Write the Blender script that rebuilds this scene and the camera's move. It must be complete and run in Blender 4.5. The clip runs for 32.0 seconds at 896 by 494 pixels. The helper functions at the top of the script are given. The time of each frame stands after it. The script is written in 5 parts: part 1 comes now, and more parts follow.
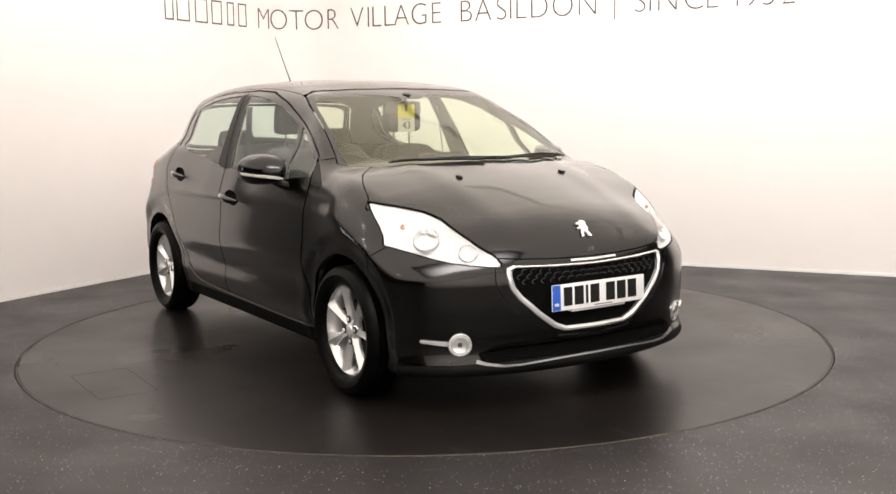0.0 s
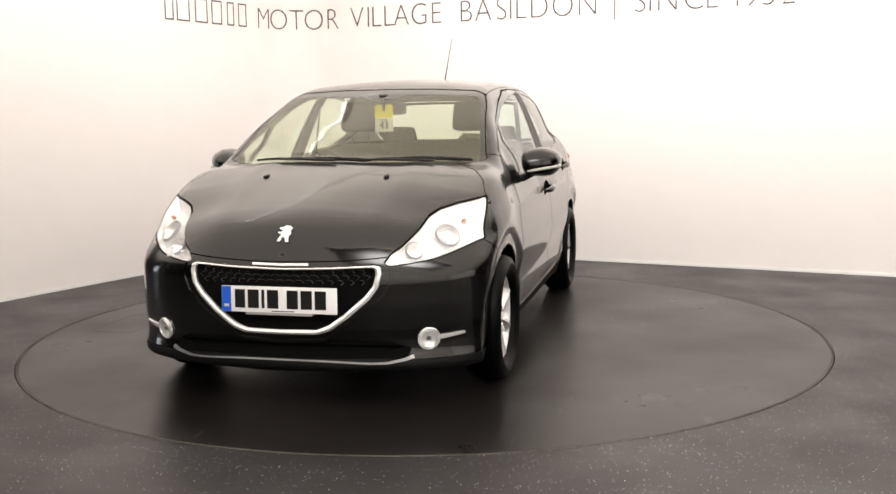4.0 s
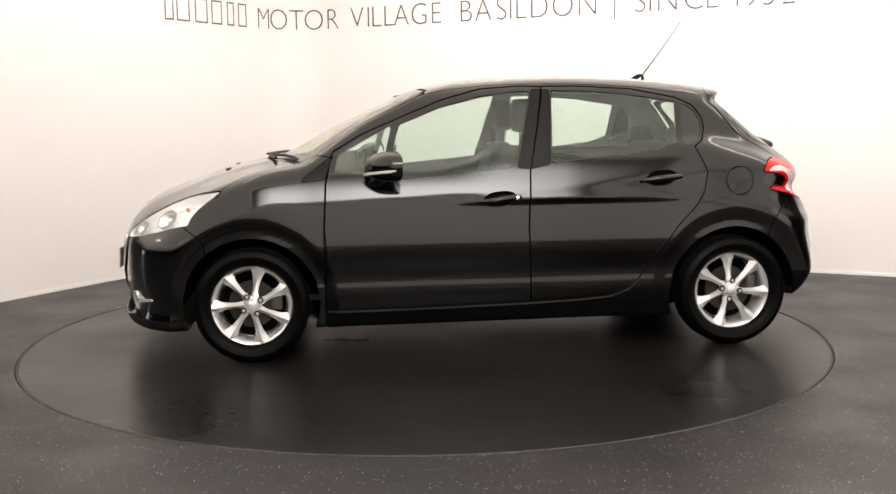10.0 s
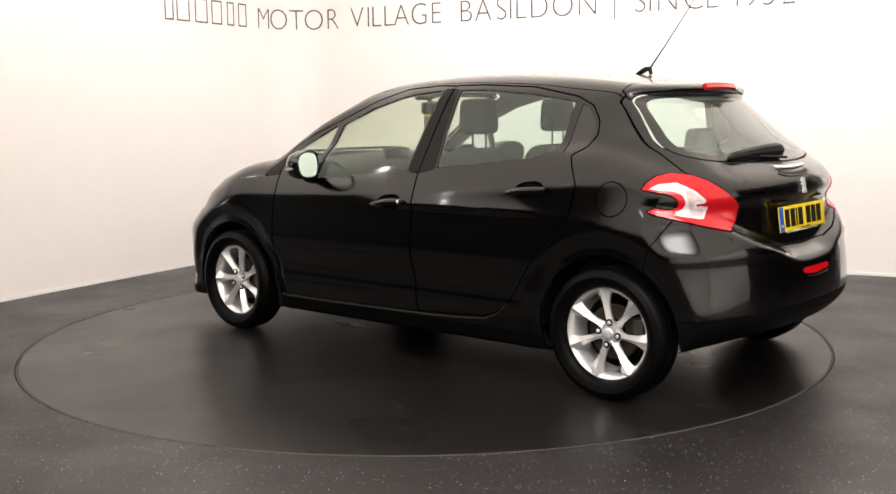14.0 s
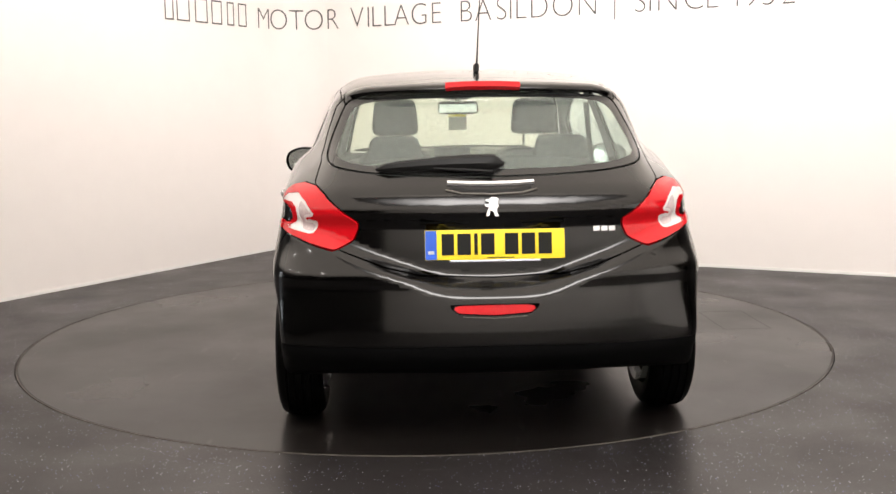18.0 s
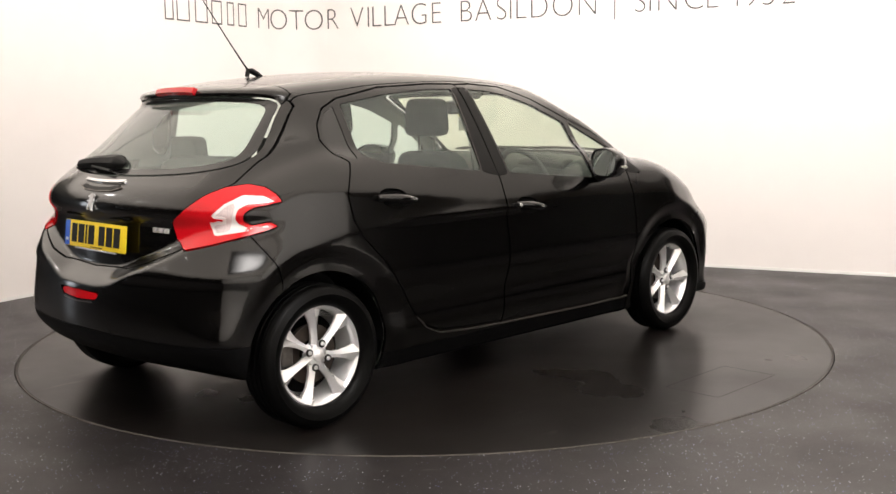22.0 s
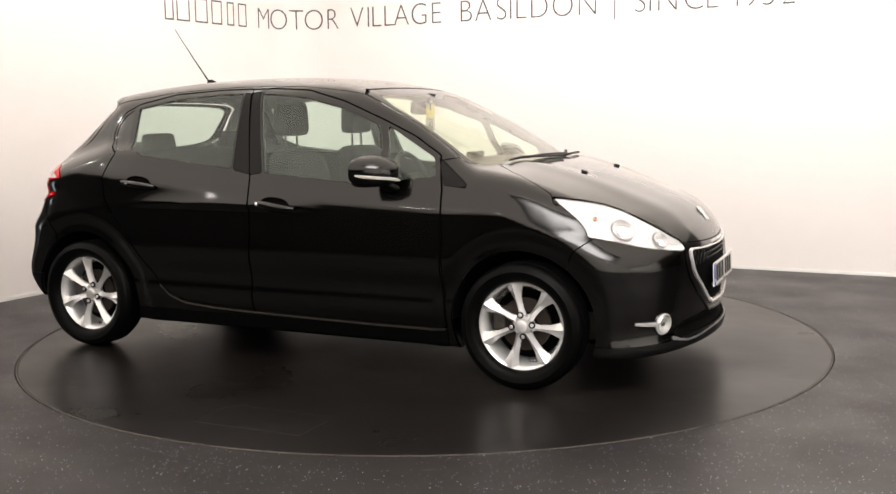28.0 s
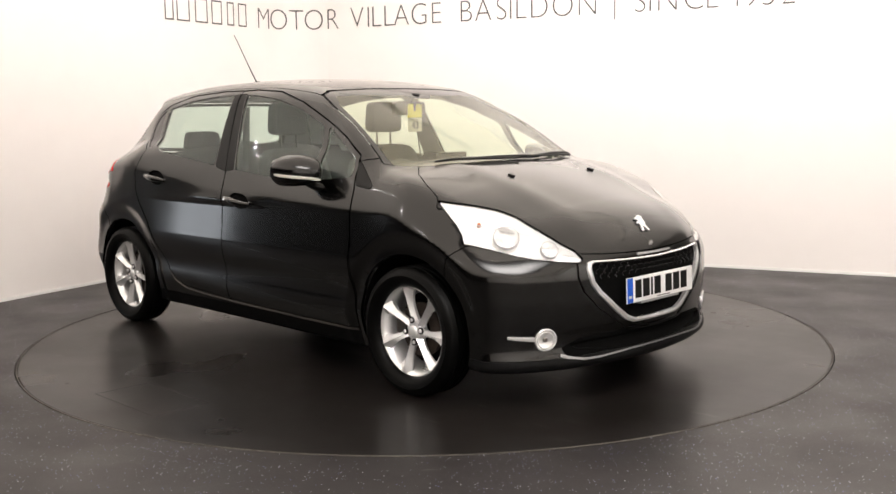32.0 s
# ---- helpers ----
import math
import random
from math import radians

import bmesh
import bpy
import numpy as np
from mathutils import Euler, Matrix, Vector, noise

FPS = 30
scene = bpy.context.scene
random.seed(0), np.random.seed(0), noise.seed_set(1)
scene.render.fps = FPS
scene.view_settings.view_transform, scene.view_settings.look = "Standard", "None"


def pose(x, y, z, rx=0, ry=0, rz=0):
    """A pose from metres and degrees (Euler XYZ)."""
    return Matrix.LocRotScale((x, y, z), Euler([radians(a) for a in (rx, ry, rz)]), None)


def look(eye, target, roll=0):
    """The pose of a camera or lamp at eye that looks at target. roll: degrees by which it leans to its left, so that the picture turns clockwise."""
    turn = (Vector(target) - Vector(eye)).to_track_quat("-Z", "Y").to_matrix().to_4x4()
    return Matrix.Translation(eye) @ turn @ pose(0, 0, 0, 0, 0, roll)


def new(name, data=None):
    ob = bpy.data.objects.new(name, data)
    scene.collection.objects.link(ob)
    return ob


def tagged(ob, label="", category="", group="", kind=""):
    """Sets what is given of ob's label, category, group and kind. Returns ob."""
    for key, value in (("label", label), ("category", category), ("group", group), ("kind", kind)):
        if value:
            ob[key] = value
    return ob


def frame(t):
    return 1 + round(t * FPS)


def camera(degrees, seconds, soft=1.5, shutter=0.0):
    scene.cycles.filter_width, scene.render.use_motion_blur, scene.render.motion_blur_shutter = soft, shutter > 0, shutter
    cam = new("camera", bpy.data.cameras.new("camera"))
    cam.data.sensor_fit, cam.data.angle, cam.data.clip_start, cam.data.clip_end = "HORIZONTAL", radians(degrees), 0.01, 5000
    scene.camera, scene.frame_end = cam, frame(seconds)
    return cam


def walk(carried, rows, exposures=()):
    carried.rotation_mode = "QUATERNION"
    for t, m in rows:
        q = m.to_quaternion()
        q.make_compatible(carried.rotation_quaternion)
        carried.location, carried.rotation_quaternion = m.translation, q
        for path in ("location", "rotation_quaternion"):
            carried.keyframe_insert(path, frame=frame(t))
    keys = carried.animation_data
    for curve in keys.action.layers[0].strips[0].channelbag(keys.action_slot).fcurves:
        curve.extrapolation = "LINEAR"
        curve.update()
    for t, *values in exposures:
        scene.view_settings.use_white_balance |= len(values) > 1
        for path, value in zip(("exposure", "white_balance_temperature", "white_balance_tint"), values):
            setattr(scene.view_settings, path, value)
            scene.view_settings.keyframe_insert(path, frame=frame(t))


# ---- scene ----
# The camera stands still; the car turns with the round platform under it.
cam = camera(46.89, 32.0)
CAM = Matrix.Translation((0, -5.905, 1.258)) @ Euler((0, 0, radians(-1.220))).to_matrix().to_4x4() @ Euler((radians(-7.424), 0, 0)).to_matrix().to_4x4() @ Euler((0, radians(0.752), 0)).to_matrix().to_4x4() @ Euler((radians(90), 0, 0)).to_matrix().to_4x4()
walk(cam, [(0.0, CAM), (32.0, CAM)], exposures=[(0.0, 0.0, 6320, 10), (32.0, 0.0, 6320, 10)])

# ---- light: a dim hall round the set, lit by assumed, unseen lamps under its ceiling ----
world = bpy.data.worlds.new("hall")
scene.world = world
world.use_nodes = True
world.node_tree.nodes["Background"].inputs[0].default_value = (0.9, 0.85, 0.8, 1)
world.node_tree.nodes["Background"].inputs[1].default_value = 0.02

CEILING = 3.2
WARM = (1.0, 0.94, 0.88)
# (x, y, length, width, watts, heading of the beam, degrees below level): unseen washers added to light the walls, small
# lamps in the open hall
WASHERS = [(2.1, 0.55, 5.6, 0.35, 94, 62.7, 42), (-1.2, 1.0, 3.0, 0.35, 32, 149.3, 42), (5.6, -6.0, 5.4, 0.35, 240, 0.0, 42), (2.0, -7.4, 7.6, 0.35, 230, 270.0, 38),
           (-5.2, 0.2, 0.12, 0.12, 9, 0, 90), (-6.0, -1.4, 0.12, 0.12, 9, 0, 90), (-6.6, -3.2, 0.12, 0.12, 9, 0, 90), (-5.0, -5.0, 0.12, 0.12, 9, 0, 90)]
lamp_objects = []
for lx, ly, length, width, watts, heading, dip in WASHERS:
    data = bpy.data.lights.new("unseen_lamp_light", "AREA")
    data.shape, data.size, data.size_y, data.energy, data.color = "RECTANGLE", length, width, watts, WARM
    ob = new("unseen_lamp_light", data)
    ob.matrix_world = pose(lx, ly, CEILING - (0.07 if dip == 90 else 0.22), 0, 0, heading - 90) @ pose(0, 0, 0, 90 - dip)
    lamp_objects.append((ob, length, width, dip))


# ---- materials ----
def material(name, base, rough=0.5, metal=0.0, grain=0.0, scale=40.0, bump=0.0, bump_scale=80.0, coat=0.0, spread=0.0, spec=0.5):
    """A surface with colour and roughness that vary at two scales."""
    m = bpy.data.materials.new(name)
    m.use_nodes = True
    nt = m.node_tree
    b = nt.nodes["Principled BSDF"]
    b.inputs["Base Color"].default_value = (*base, 1)
    b.inputs["Roughness"].default_value = rough
    b.inputs["Metallic"].default_value = metal
    b.inputs["Coat Weight"].default_value = coat
    b.inputs["Coat Roughness"].default_value = 0.03
    b.inputs["Specular IOR Level"].default_value = spec
    tc = nt.nodes.new("ShaderNodeTexCoord")
    if grain:
        fine, big = nt.nodes.new("ShaderNodeTexNoise"), nt.nodes.new("ShaderNodeTexNoise")
        fine.inputs["Scale"].default_value, big.inputs["Scale"].default_value = scale, scale * 0.06
        big.inputs["Detail"].default_value = 5
        add = nt.nodes.new("ShaderNodeMath")
        add.operation = "ADD"
        for n, i in ((fine, 0), (big, 1)):
            nt.links.new(tc.outputs["Object"], n.inputs["Vector"])
            nt.links.new(n.outputs["Fac"], add.inputs[i])
        ramp = nt.nodes.new("ShaderNodeMapRange")
        ramp.inputs[1].default_value, ramp.inputs[2].default_value = 0.6, 1.4
        ramp.inputs[3].default_value, ramp.inputs[4].default_value = 1 - grain, 1 + grain
        nt.links.new(add.outputs[0], ramp.inputs[0])
        mix = nt.nodes.new("ShaderNodeVectorMath")
        mix.operation = "SCALE"
        mix.inputs[0].default_value = base
        nt.links.new(ramp.outputs[0], mix.inputs["Scale"])
        nt.links.new(mix.outputs[0], b.inputs["Base Color"])
        if spread:
            r2 = nt.nodes.new("ShaderNodeMapRange")
            r2.inputs[1].default_value, r2.inputs[2].default_value = 0.3, 0.7
            r2.inputs[3].default_value, r2.inputs[4].default_value = max(rough - spread, 0.02), rough + spread
            nt.links.new(big.outputs["Fac"], r2.inputs[0])
            nt.links.new(r2.outputs[0], b.inputs["Roughness"])
    if bump:
        tex, bn = nt.nodes.new("ShaderNodeTexNoise"), nt.nodes.new("ShaderNodeBump")
        tex.inputs["Scale"].default_value = bump_scale
        bn.inputs["Strength"].default_value, bn.inputs["Distance"].default_value = bump, 0.002
        nt.links.new(tc.outputs["Object"], tex.inputs["Vector"])
        nt.links.new(tex.outputs["Fac"], bn.inputs["Height"])
        nt.links.new(bn.outputs[0], b.inputs["Normal"])
    return m


def glass(name, tint, gloss=1.0, veil=0.0, veil_colour=(0.6, 0.7, 0.6)):
    """Clear pane: lets light straight through, tinted, with a mirror gloss by Fresnel and a veil of colour for
    reflected haze.
    """
    m = bpy.data.materials.new(name)
    m.use_nodes = True
    nt = m.node_tree
    nt.nodes.remove(nt.nodes["Principled BSDF"])
    out = nt.nodes["Material Output"]
    tr, gl, lw, mix = nt.nodes.new("ShaderNodeBsdfTransparent"), nt.nodes.new("ShaderNodeBsdfGlossy"), nt.nodes.new("ShaderNodeLayerWeight"), nt.nodes.new("ShaderNodeMixShader")
    lw.inputs["Blend"].default_value = 0.5
    up, fr = nt.nodes.new("ShaderNodeMath"), nt.nodes.new("ShaderNodeMath")
    up.operation, up.inputs[1].default_value = "POWER", 5.0
    fr.operation, fr.inputs[1].default_value, fr.inputs[2].default_value = "MULTIPLY_ADD", 0.92, 0.035
    nt.links.new(lw.outputs["Facing"], up.inputs[0])
    nt.links.new(up.outputs[0], fr.inputs[0])
    tr.inputs[0].default_value = (*tint, 1)
    gl.inputs["Roughness"].default_value = 0.05
    gl.inputs["Color"].default_value = (gloss, gloss, gloss, 1)
    base = tr
    if veil:
        df, m2 = nt.nodes.new("ShaderNodeBsdfDiffuse"), nt.nodes.new("ShaderNodeMixShader")
        df.inputs[0].default_value = (*veil_colour, 1)
        m2.inputs[0].default_value = veil
        nt.links.new(tr.outputs[0], m2.inputs[1])
        nt.links.new(df.outputs[0], m2.inputs[2])
        base = m2
    nt.links.new(fr.outputs[0], mix.inputs[0])
    nt.links.new(base.outputs[0], mix.inputs[1])
    nt.links.new(gl.outputs[0], mix.inputs[2])
    nt.links.new(mix.outputs[0], out.inputs[0])
    return m


def scuffed(m, src, low=0.695, strength=0.5):
    """Adds pale, drawn-out scuffs to a floor."""
    nt = m.node_tree
    b = nt.nodes["Principled BSDF"]
    tc = nt.nodes.new("ShaderNodeTexCoord")
    ns = nt.nodes.new("ShaderNodeTexNoise")
    mp = nt.nodes.new("ShaderNodeMapping")
    mp.inputs["Scale"].default_value = (1.0, 4.5, 1.0)
    mp.inputs["Rotation"].default_value = (0, 0, 0.3)
    ns.inputs["Scale"].default_value, ns.inputs["Detail"].default_value = 3.4, 6
    rg = nt.nodes.new("ShaderNodeMapRange")
    rg.inputs[1].default_value, rg.inputs[2].default_value, rg.inputs[4].default_value = low, low + 0.13, strength
    m3 = nt.nodes.new("ShaderNodeMix")
    m3.data_type = "RGBA"
    m3.inputs[7].default_value = (0.24, 0.22, 0.21, 1)
    nt.links.new(tc.outputs["Object"], mp.inputs["Vector"])
    nt.links.new(mp.outputs[0], ns.inputs["Vector"])
    nt.links.new(ns.outputs["Fac"], rg.inputs[0])
    nt.links.new(rg.outputs[0], m3.inputs[0])
    nt.links.new(src, m3.inputs[6])
    nt.links.new(m3.outputs[2], b.inputs["Base Color"])


def flecked(name, base, rough, fleck, amount):
    """Rubber floor: dark, lightly glossy, with small pale and blue flecks, scuffs and cloudy wear."""
    m = material(name, base, rough, spec=0.32, grain=0.16, scale=28, bump=0.12, bump_scale=320, spread=0.10)
    nt = m.node_tree
    b = nt.nodes["Principled BSDF"]
    src = b.inputs["Base Color"].links[0].from_socket
    tc = nt.nodes.new("ShaderNodeTexCoord")
    vo = nt.nodes.new("ShaderNodeTexVoronoi")
    vo.inputs["Scale"].default_value = 105
    near = nt.nodes.new("ShaderNodeMapRange")
    near.inputs[1].default_value, near.inputs[2].default_value = 0.26, 0.18
    rnd = nt.nodes.new("ShaderNodeSeparateColor")
    pick = nt.nodes.new("ShaderNodeMath")
    pick.operation, pick.inputs[1].default_value = "LESS_THAN", amount
    mul = nt.nodes.new("ShaderNodeMath")
    mul.operation = "MULTIPLY"
    hue = nt.nodes.new("ShaderNodeMix")
    hue.data_type = "RGBA"
    hue.inputs[6].default_value = (*fleck, 1)
    hue.inputs[7].default_value = (0.16, 0.16, 0.50, 1)
    mix = nt.nodes.new("ShaderNodeMix")
    mix.data_type = "RGBA"
    nt.links.new(tc.outputs["Object"], vo.inputs["Vector"])
    nt.links.new(vo.outputs["Distance"], near.inputs[0])
    nt.links.new(vo.outputs["Color"], rnd.inputs[0])
    nt.links.new(rnd.outputs[0], pick.inputs[0])
    nt.links.new(rnd.outputs[1], hue.inputs[0])
    nt.links.new(near.outputs[0], mul.inputs[0])
    nt.links.new(pick.outputs[0], mul.inputs[1])
    nt.links.new(mul.outputs[0], mix.inputs[0])
    nt.links.new(src, mix.inputs[6])
    nt.links.new(hue.outputs[2], mix.inputs[7])
    scuffed(m, mix.outputs[2])
    return m


M_WALL = material("white_wall_paint", (0.83, 0.79, 0.77), 0.55, grain=0.015, scale=6, bump=0.05, bump_scale=160)
M_HALL = material("dim_hall_wall", (0.018, 0.016, 0.015), 0.8, grain=0.15, scale=4)
M_GREY = material("pale_hall_paint", (0.74, 0.72, 0.69), 0.7, grain=0.04, scale=3)
M_CEIL = material("warm_ceiling_board", (0.62, 0.50, 0.36), 0.8, grain=0.08, scale=5)
M_FLOOR = flecked("flecked_rubber_floor", (0.0145, 0.0125, 0.0125), 0.42, (0.80, 0.80, 0.88), 0.15)
M_DISC = material("worn_platform_sheet", (0.0072, 0.0060, 0.0054), 0.33, spec=0.27, grain=0.22, scale=16, bump=0.06, bump_scale=300, spread=0.09)
scuffed(M_DISC, M_DISC.node_tree.nodes["Principled BSDF"].inputs["Base Color"].links[0].from_socket, 0.655, 0.30)
M_GAP = material("dark_gap", (0.006, 0.006, 0.006), 0.7)
M_EDGE = material("worn_brass_edge", (0.11, 0.10, 0.09), 0.5, metal=0.3, grain=0.6, scale=30)
M_LETTER = material("grey_wall_lettering", (0.085, 0.08, 0.078), 0.5, grain=0.03)
M_WHITE = material("white_lamp_ring", (0.8, 0.8, 0.78), 0.4)


def soft_glow(name, colour, strength, a, b):
    """A glowing sheet, brightest in its middle and fading to its edges."""
    m = bpy.data.materials.new(name)
    m.use_nodes = True
    nt = m.node_tree
    bs = nt.nodes["Principled BSDF"]
    bs.inputs["Base Color"].default_value = (0.5, 0.48, 0.45, 1)
    bs.inputs["Emission Color"].default_value = (*colour, 1)
    tc, sx = nt.nodes.new("ShaderNodeTexCoord"), nt.nodes.new("ShaderNodeSeparateXYZ")
    nt.links.new(tc.outputs["Object"], sx.inputs[0])
    fades = []
    for k, half in ((0, a), (1, b)):
        ab, rg = nt.nodes.new("ShaderNodeMath"), nt.nodes.new("ShaderNodeMapRange")
        ab.operation = "ABSOLUTE"
        rg.interpolation_type = "SMOOTHSTEP"
        rg.inputs[1].default_value, rg.inputs[2].default_value, rg.inputs[3].default_value, rg.inputs[4].default_value = half, half * 0.25, 0.0, 1.0
        nt.links.new(sx.outputs[k], ab.inputs[0])
        nt.links.new(ab.outputs[0], rg.inputs[0])
        fades.append(rg.outputs[0])
    mul, amp = nt.nodes.new("ShaderNodeMath"), nt.nodes.new("ShaderNodeMath")
    mul.operation = amp.operation = "MULTIPLY"
    amp.inputs[1].default_value = strength
    nt.links.new(fades[0], mul.inputs[0])
    nt.links.new(fades[1], mul.inputs[1])
    nt.links.new(mul.outputs[0], amp.inputs[0])
    nt.links.new(amp.outputs[0], bs.inputs["Emission Strength"])
    return m


M_SOFT = soft_glow("soft_lamp_diffuser", WARM, 15.0, 1.9, 1.1)
# added glow for the ceiling's warm brightness, no lamp of the hall
M_CEIL_GLOW = soft_glow("added_ceiling_glow", (1.0, 0.87, 0.74), 1.55, 14.0, 12.0)
M_DAY = material("daylight_pane", (0.5, 0.5, 0.5), 0.3)
M_DAY.node_tree.nodes["Principled BSDF"].inputs["Emission Color"].default_value = (0.92, 0.96, 1, 1)
M_DAY.node_tree.nodes["Principled BSDF"].inputs["Emission Strength"].default_value = 4.0


# ---- mesh helpers ----
def mesh_of(name, verts, faces, mat, smooth=True, normals=None):
    me = bpy.data.meshes.new(name)
    me.from_pydata([tuple(v) for v in verts], [], [tuple(f) for f in faces])
    me.materials.append(mat)
    me.polygons.foreach_set("use_smooth", [smooth] * len(me.polygons))
    if normals is not None:
        me.normals_split_custom_set(normals)
    me.update()
    return me


def finish(bm, name, mat, smooth=True, angle=0.7):
    bmesh.ops.recalc_face_normals(bm, faces=bm.faces)
    me = bpy.data.meshes.new(name)
    bm.to_mesh(me)
    bm.free()
    me.materials.append(mat)
    me.polygons.foreach_set("use_smooth", [smooth] * len(me.polygons))
    if smooth:
        me.set_sharp_from_angle(angle=angle)
    return me


def sweep(pts, radius, sides=10, closed=False, flat=1.0):
    """A bmesh tube along points; radius may be a list; flat squeezes it in height."""
    bm = bmesh.new()
    pts = [Vector(p) for p in pts]
    n = len(pts)
    rings = []
    side = None
    for i, p in enumerate(pts):
        a, b = pts[(i - 1) % n] if closed or i else p, pts[(i + 1) % n] if closed or i < n - 1 else p
        d = (b - a).normalized()
        if side is None:
            side = d.cross(Vector((0, 0, 1)))
            if side.length < 0.05:
                side = d.cross(Vector((1, 0, 0)))
        side = (side - d * side.dot(d)).normalized()
        up = side.cross(d)
        r = radius[i] if isinstance(radius, (list, tuple)) else radius
        rings.append([bm.verts.new(p + side * (math.cos(2 * math.pi * k / sides) * r) + up * (math.sin(2 * math.pi * k / sides) * r * flat)) for k in range(sides)])
    for i in range(n if closed else n - 1):
        for k in range(sides):
            bm.faces.new((rings[i][k], rings[i][(k + 1) % sides], rings[(i + 1) % n][(k + 1) % sides], rings[(i + 1) % n][k]))
    if not closed:
        bm.faces.new(rings[0][::-1])
        bm.faces.new(rings[-1])
    return bm


def turned(profile, steps=48, axis="y", arc=1.0):
    """A bmesh of a profile (radius, along) turned about an axis."""
    bm = bmesh.new()
    cols = []
    full = arc >= 1.0
    for i in range(steps if full else steps + 1):
        a = 2 * math.pi * arc * i / steps
        c, s = math.cos(a), math.sin(a)
        cols.append([bm.verts.new((r * c, h, r * s) if axis == "y" else (r * c, r * s, h)) for r, h in profile])
    for i in range(steps):
        p, q = cols[i], cols[(i + 1) % len(cols)]
        for k in range(len(profile) - 1):
            bm.faces.new((p[k], q[k], q[k + 1], p[k + 1]))
    bmesh.ops.remove_doubles(bm, verts=bm.verts, dist=1e-6)
    return bm


def block(sx, sy, sz, bevel=0.0, segs=3, at=(0, 0, 0), turn=(0, 0, 0)):
    bm = bmesh.new()
    bmesh.ops.create_cube(bm, size=1)
    bmesh.ops.scale(bm, vec=(sx, sy, sz), verts=bm.verts)
    if bevel:
        bmesh.ops.bevel(bm, geom=bm.edges, offset=bevel, segments=segs, profile=0.6, affect="EDGES")
    bmesh.ops.transform(bm, matrix=pose(*at, *turn), verts=bm.verts)
    return bm


def slab(outline, depth, bevel=0.0):
    """A bmesh plate: an outline in x and z, extruded along y by depth."""
    bm = bmesh.new()
    f = bm.faces.new([bm.verts.new((x, 0, z)) for x, z in outline])
    ext = bmesh.ops.extrude_face_region(bm, geom=[f])
    bmesh.ops.translate(bm, vec=(0, depth, 0), verts=[v for v in ext["geom"] if isinstance(v, bmesh.types.BMVert)])
    if bevel:
        bmesh.ops.recalc_face_normals(bm, faces=bm.faces)
        bmesh.ops.bevel(bm, geom=[e for e in bm.edges if e.calc_face_angle(0) > 0.5], offset=bevel, segments=2, affect="EDGES")
    return bm


def part(name, bm, mat, parent, label="", m=None, smooth=True, angle=0.7):
    """Links a bmesh (or a mesh) as one part under a thing."""
    me = bm if isinstance(bm, bpy.types.Mesh) else finish(bm, name, mat, smooth, angle)
    ob = new(name, me)
    ob.parent = parent
    if m is not None:
        ob.matrix_local = m
    if label:
        ob["label"] = label
    return ob


# ---- the set: walls that meet in a rounded corner, floor, platform, hall ----
SLOPE_R = math.atan2(-0.5172, 1.0)
DIR_R = Vector((math.cos(SLOPE_R), math.sin(SLOPE_R), 0))
CORNER = Vector((-1.235, 4.052, 0))
DIR_L = Vector((-0.5101, -0.8601, 0))       # away from the corner, along the wall on the other side
R_CORNER = 0.42
half = DIR_R.angle(DIR_L) / 2
back = R_CORNER / math.tan(half)
bis = (DIR_R + DIR_L).normalized()
CENTRE = CORNER + bis * (R_CORNER / math.sin(half))
ARC = R_CORNER * (math.pi - 2 * half)


def wall_at(s):
    """Place and heading on the wall's face at s metres from the middle of the corner, to the right."""
    h = ARC / 2
    if s > h:
        return CORNER + DIR_R * (back + s - h), DIR_R
    if s < -h:
        return CORNER + DIR_L * (back - s - h), -DIR_L
    a = s / R_CORNER
    out = -bis
    c, sn = math.cos(-a), math.sin(-a)
    r = Vector((out.x * c - out.y * sn, out.x * sn + out.y * c, 0))
    return CENTRE + r * R_CORNER, Vector((r.y, -r.x, 0))


def set_wall(name, s0, s1, label):
    n = max(2, int((s1 - s0) / 0.05)) if abs(s0) < ARC and abs(s1) < ARC else 12
    bm = bmesh.new()
    rows = []
    for i in range(n + 1):
        p, d = wall_at(s0 + (s1 - s0) * i / n)
        q = p + Vector((-d.y, d.x, 0)) * 0.12
        rows.append([bm.verts.new((v.x, v.y, z)) for v, z in ((p, 0.0), (p, CEILING), (q, CEILING), (q, 0.0))])
    for a, b in zip(rows, rows[1:]):
        for k in range(4):
            bm.faces.new((a[k], b[k], b[(k + 1) % 4], a[(k + 1) % 4]))
    bm.faces.new(rows[0])
    bm.faces.new(rows[-1])
    tagged(new(name, finish(bm, name, M_WALL)), label, "wall", kind="structure")


set_wall("wall_east", ARC / 2, 6.1 - back + ARC / 2, "white painted set wall with thin grey lettering")
set_wall("wall_corner", -ARC / 2, ARC / 2, "white rounded wall corner behind the platform")
set_wall("wall_west", back - ARC / 2 - 3.5, -ARC / 2, "white painted set wall beside the platform")


def skirting(name, s0, s1):
    n = 14
    bm = bmesh.new()
    rows = []
    for i in range(n + 1):
        p, d = wall_at(s0 + (s1 - s0) * i / n)
        q = p - Vector((-d.y, d.x, 0)) * 0.006
        rows.append([bm.verts.new((v.x, v.y, z)) for v, z in ((q, 0.001), (q, 0.022), (p, 0.022), (p, 0.001))])
    for a, b in zip(rows, rows[1:]):
        for k in range(3):
            bm.faces.new((a[k], b[k], b[k + 1], a[k + 1]))
    tagged(new(name, finish(bm, name, M_WHITE)), "thin pale trim along the foot of the wall", "trim", kind="structure")


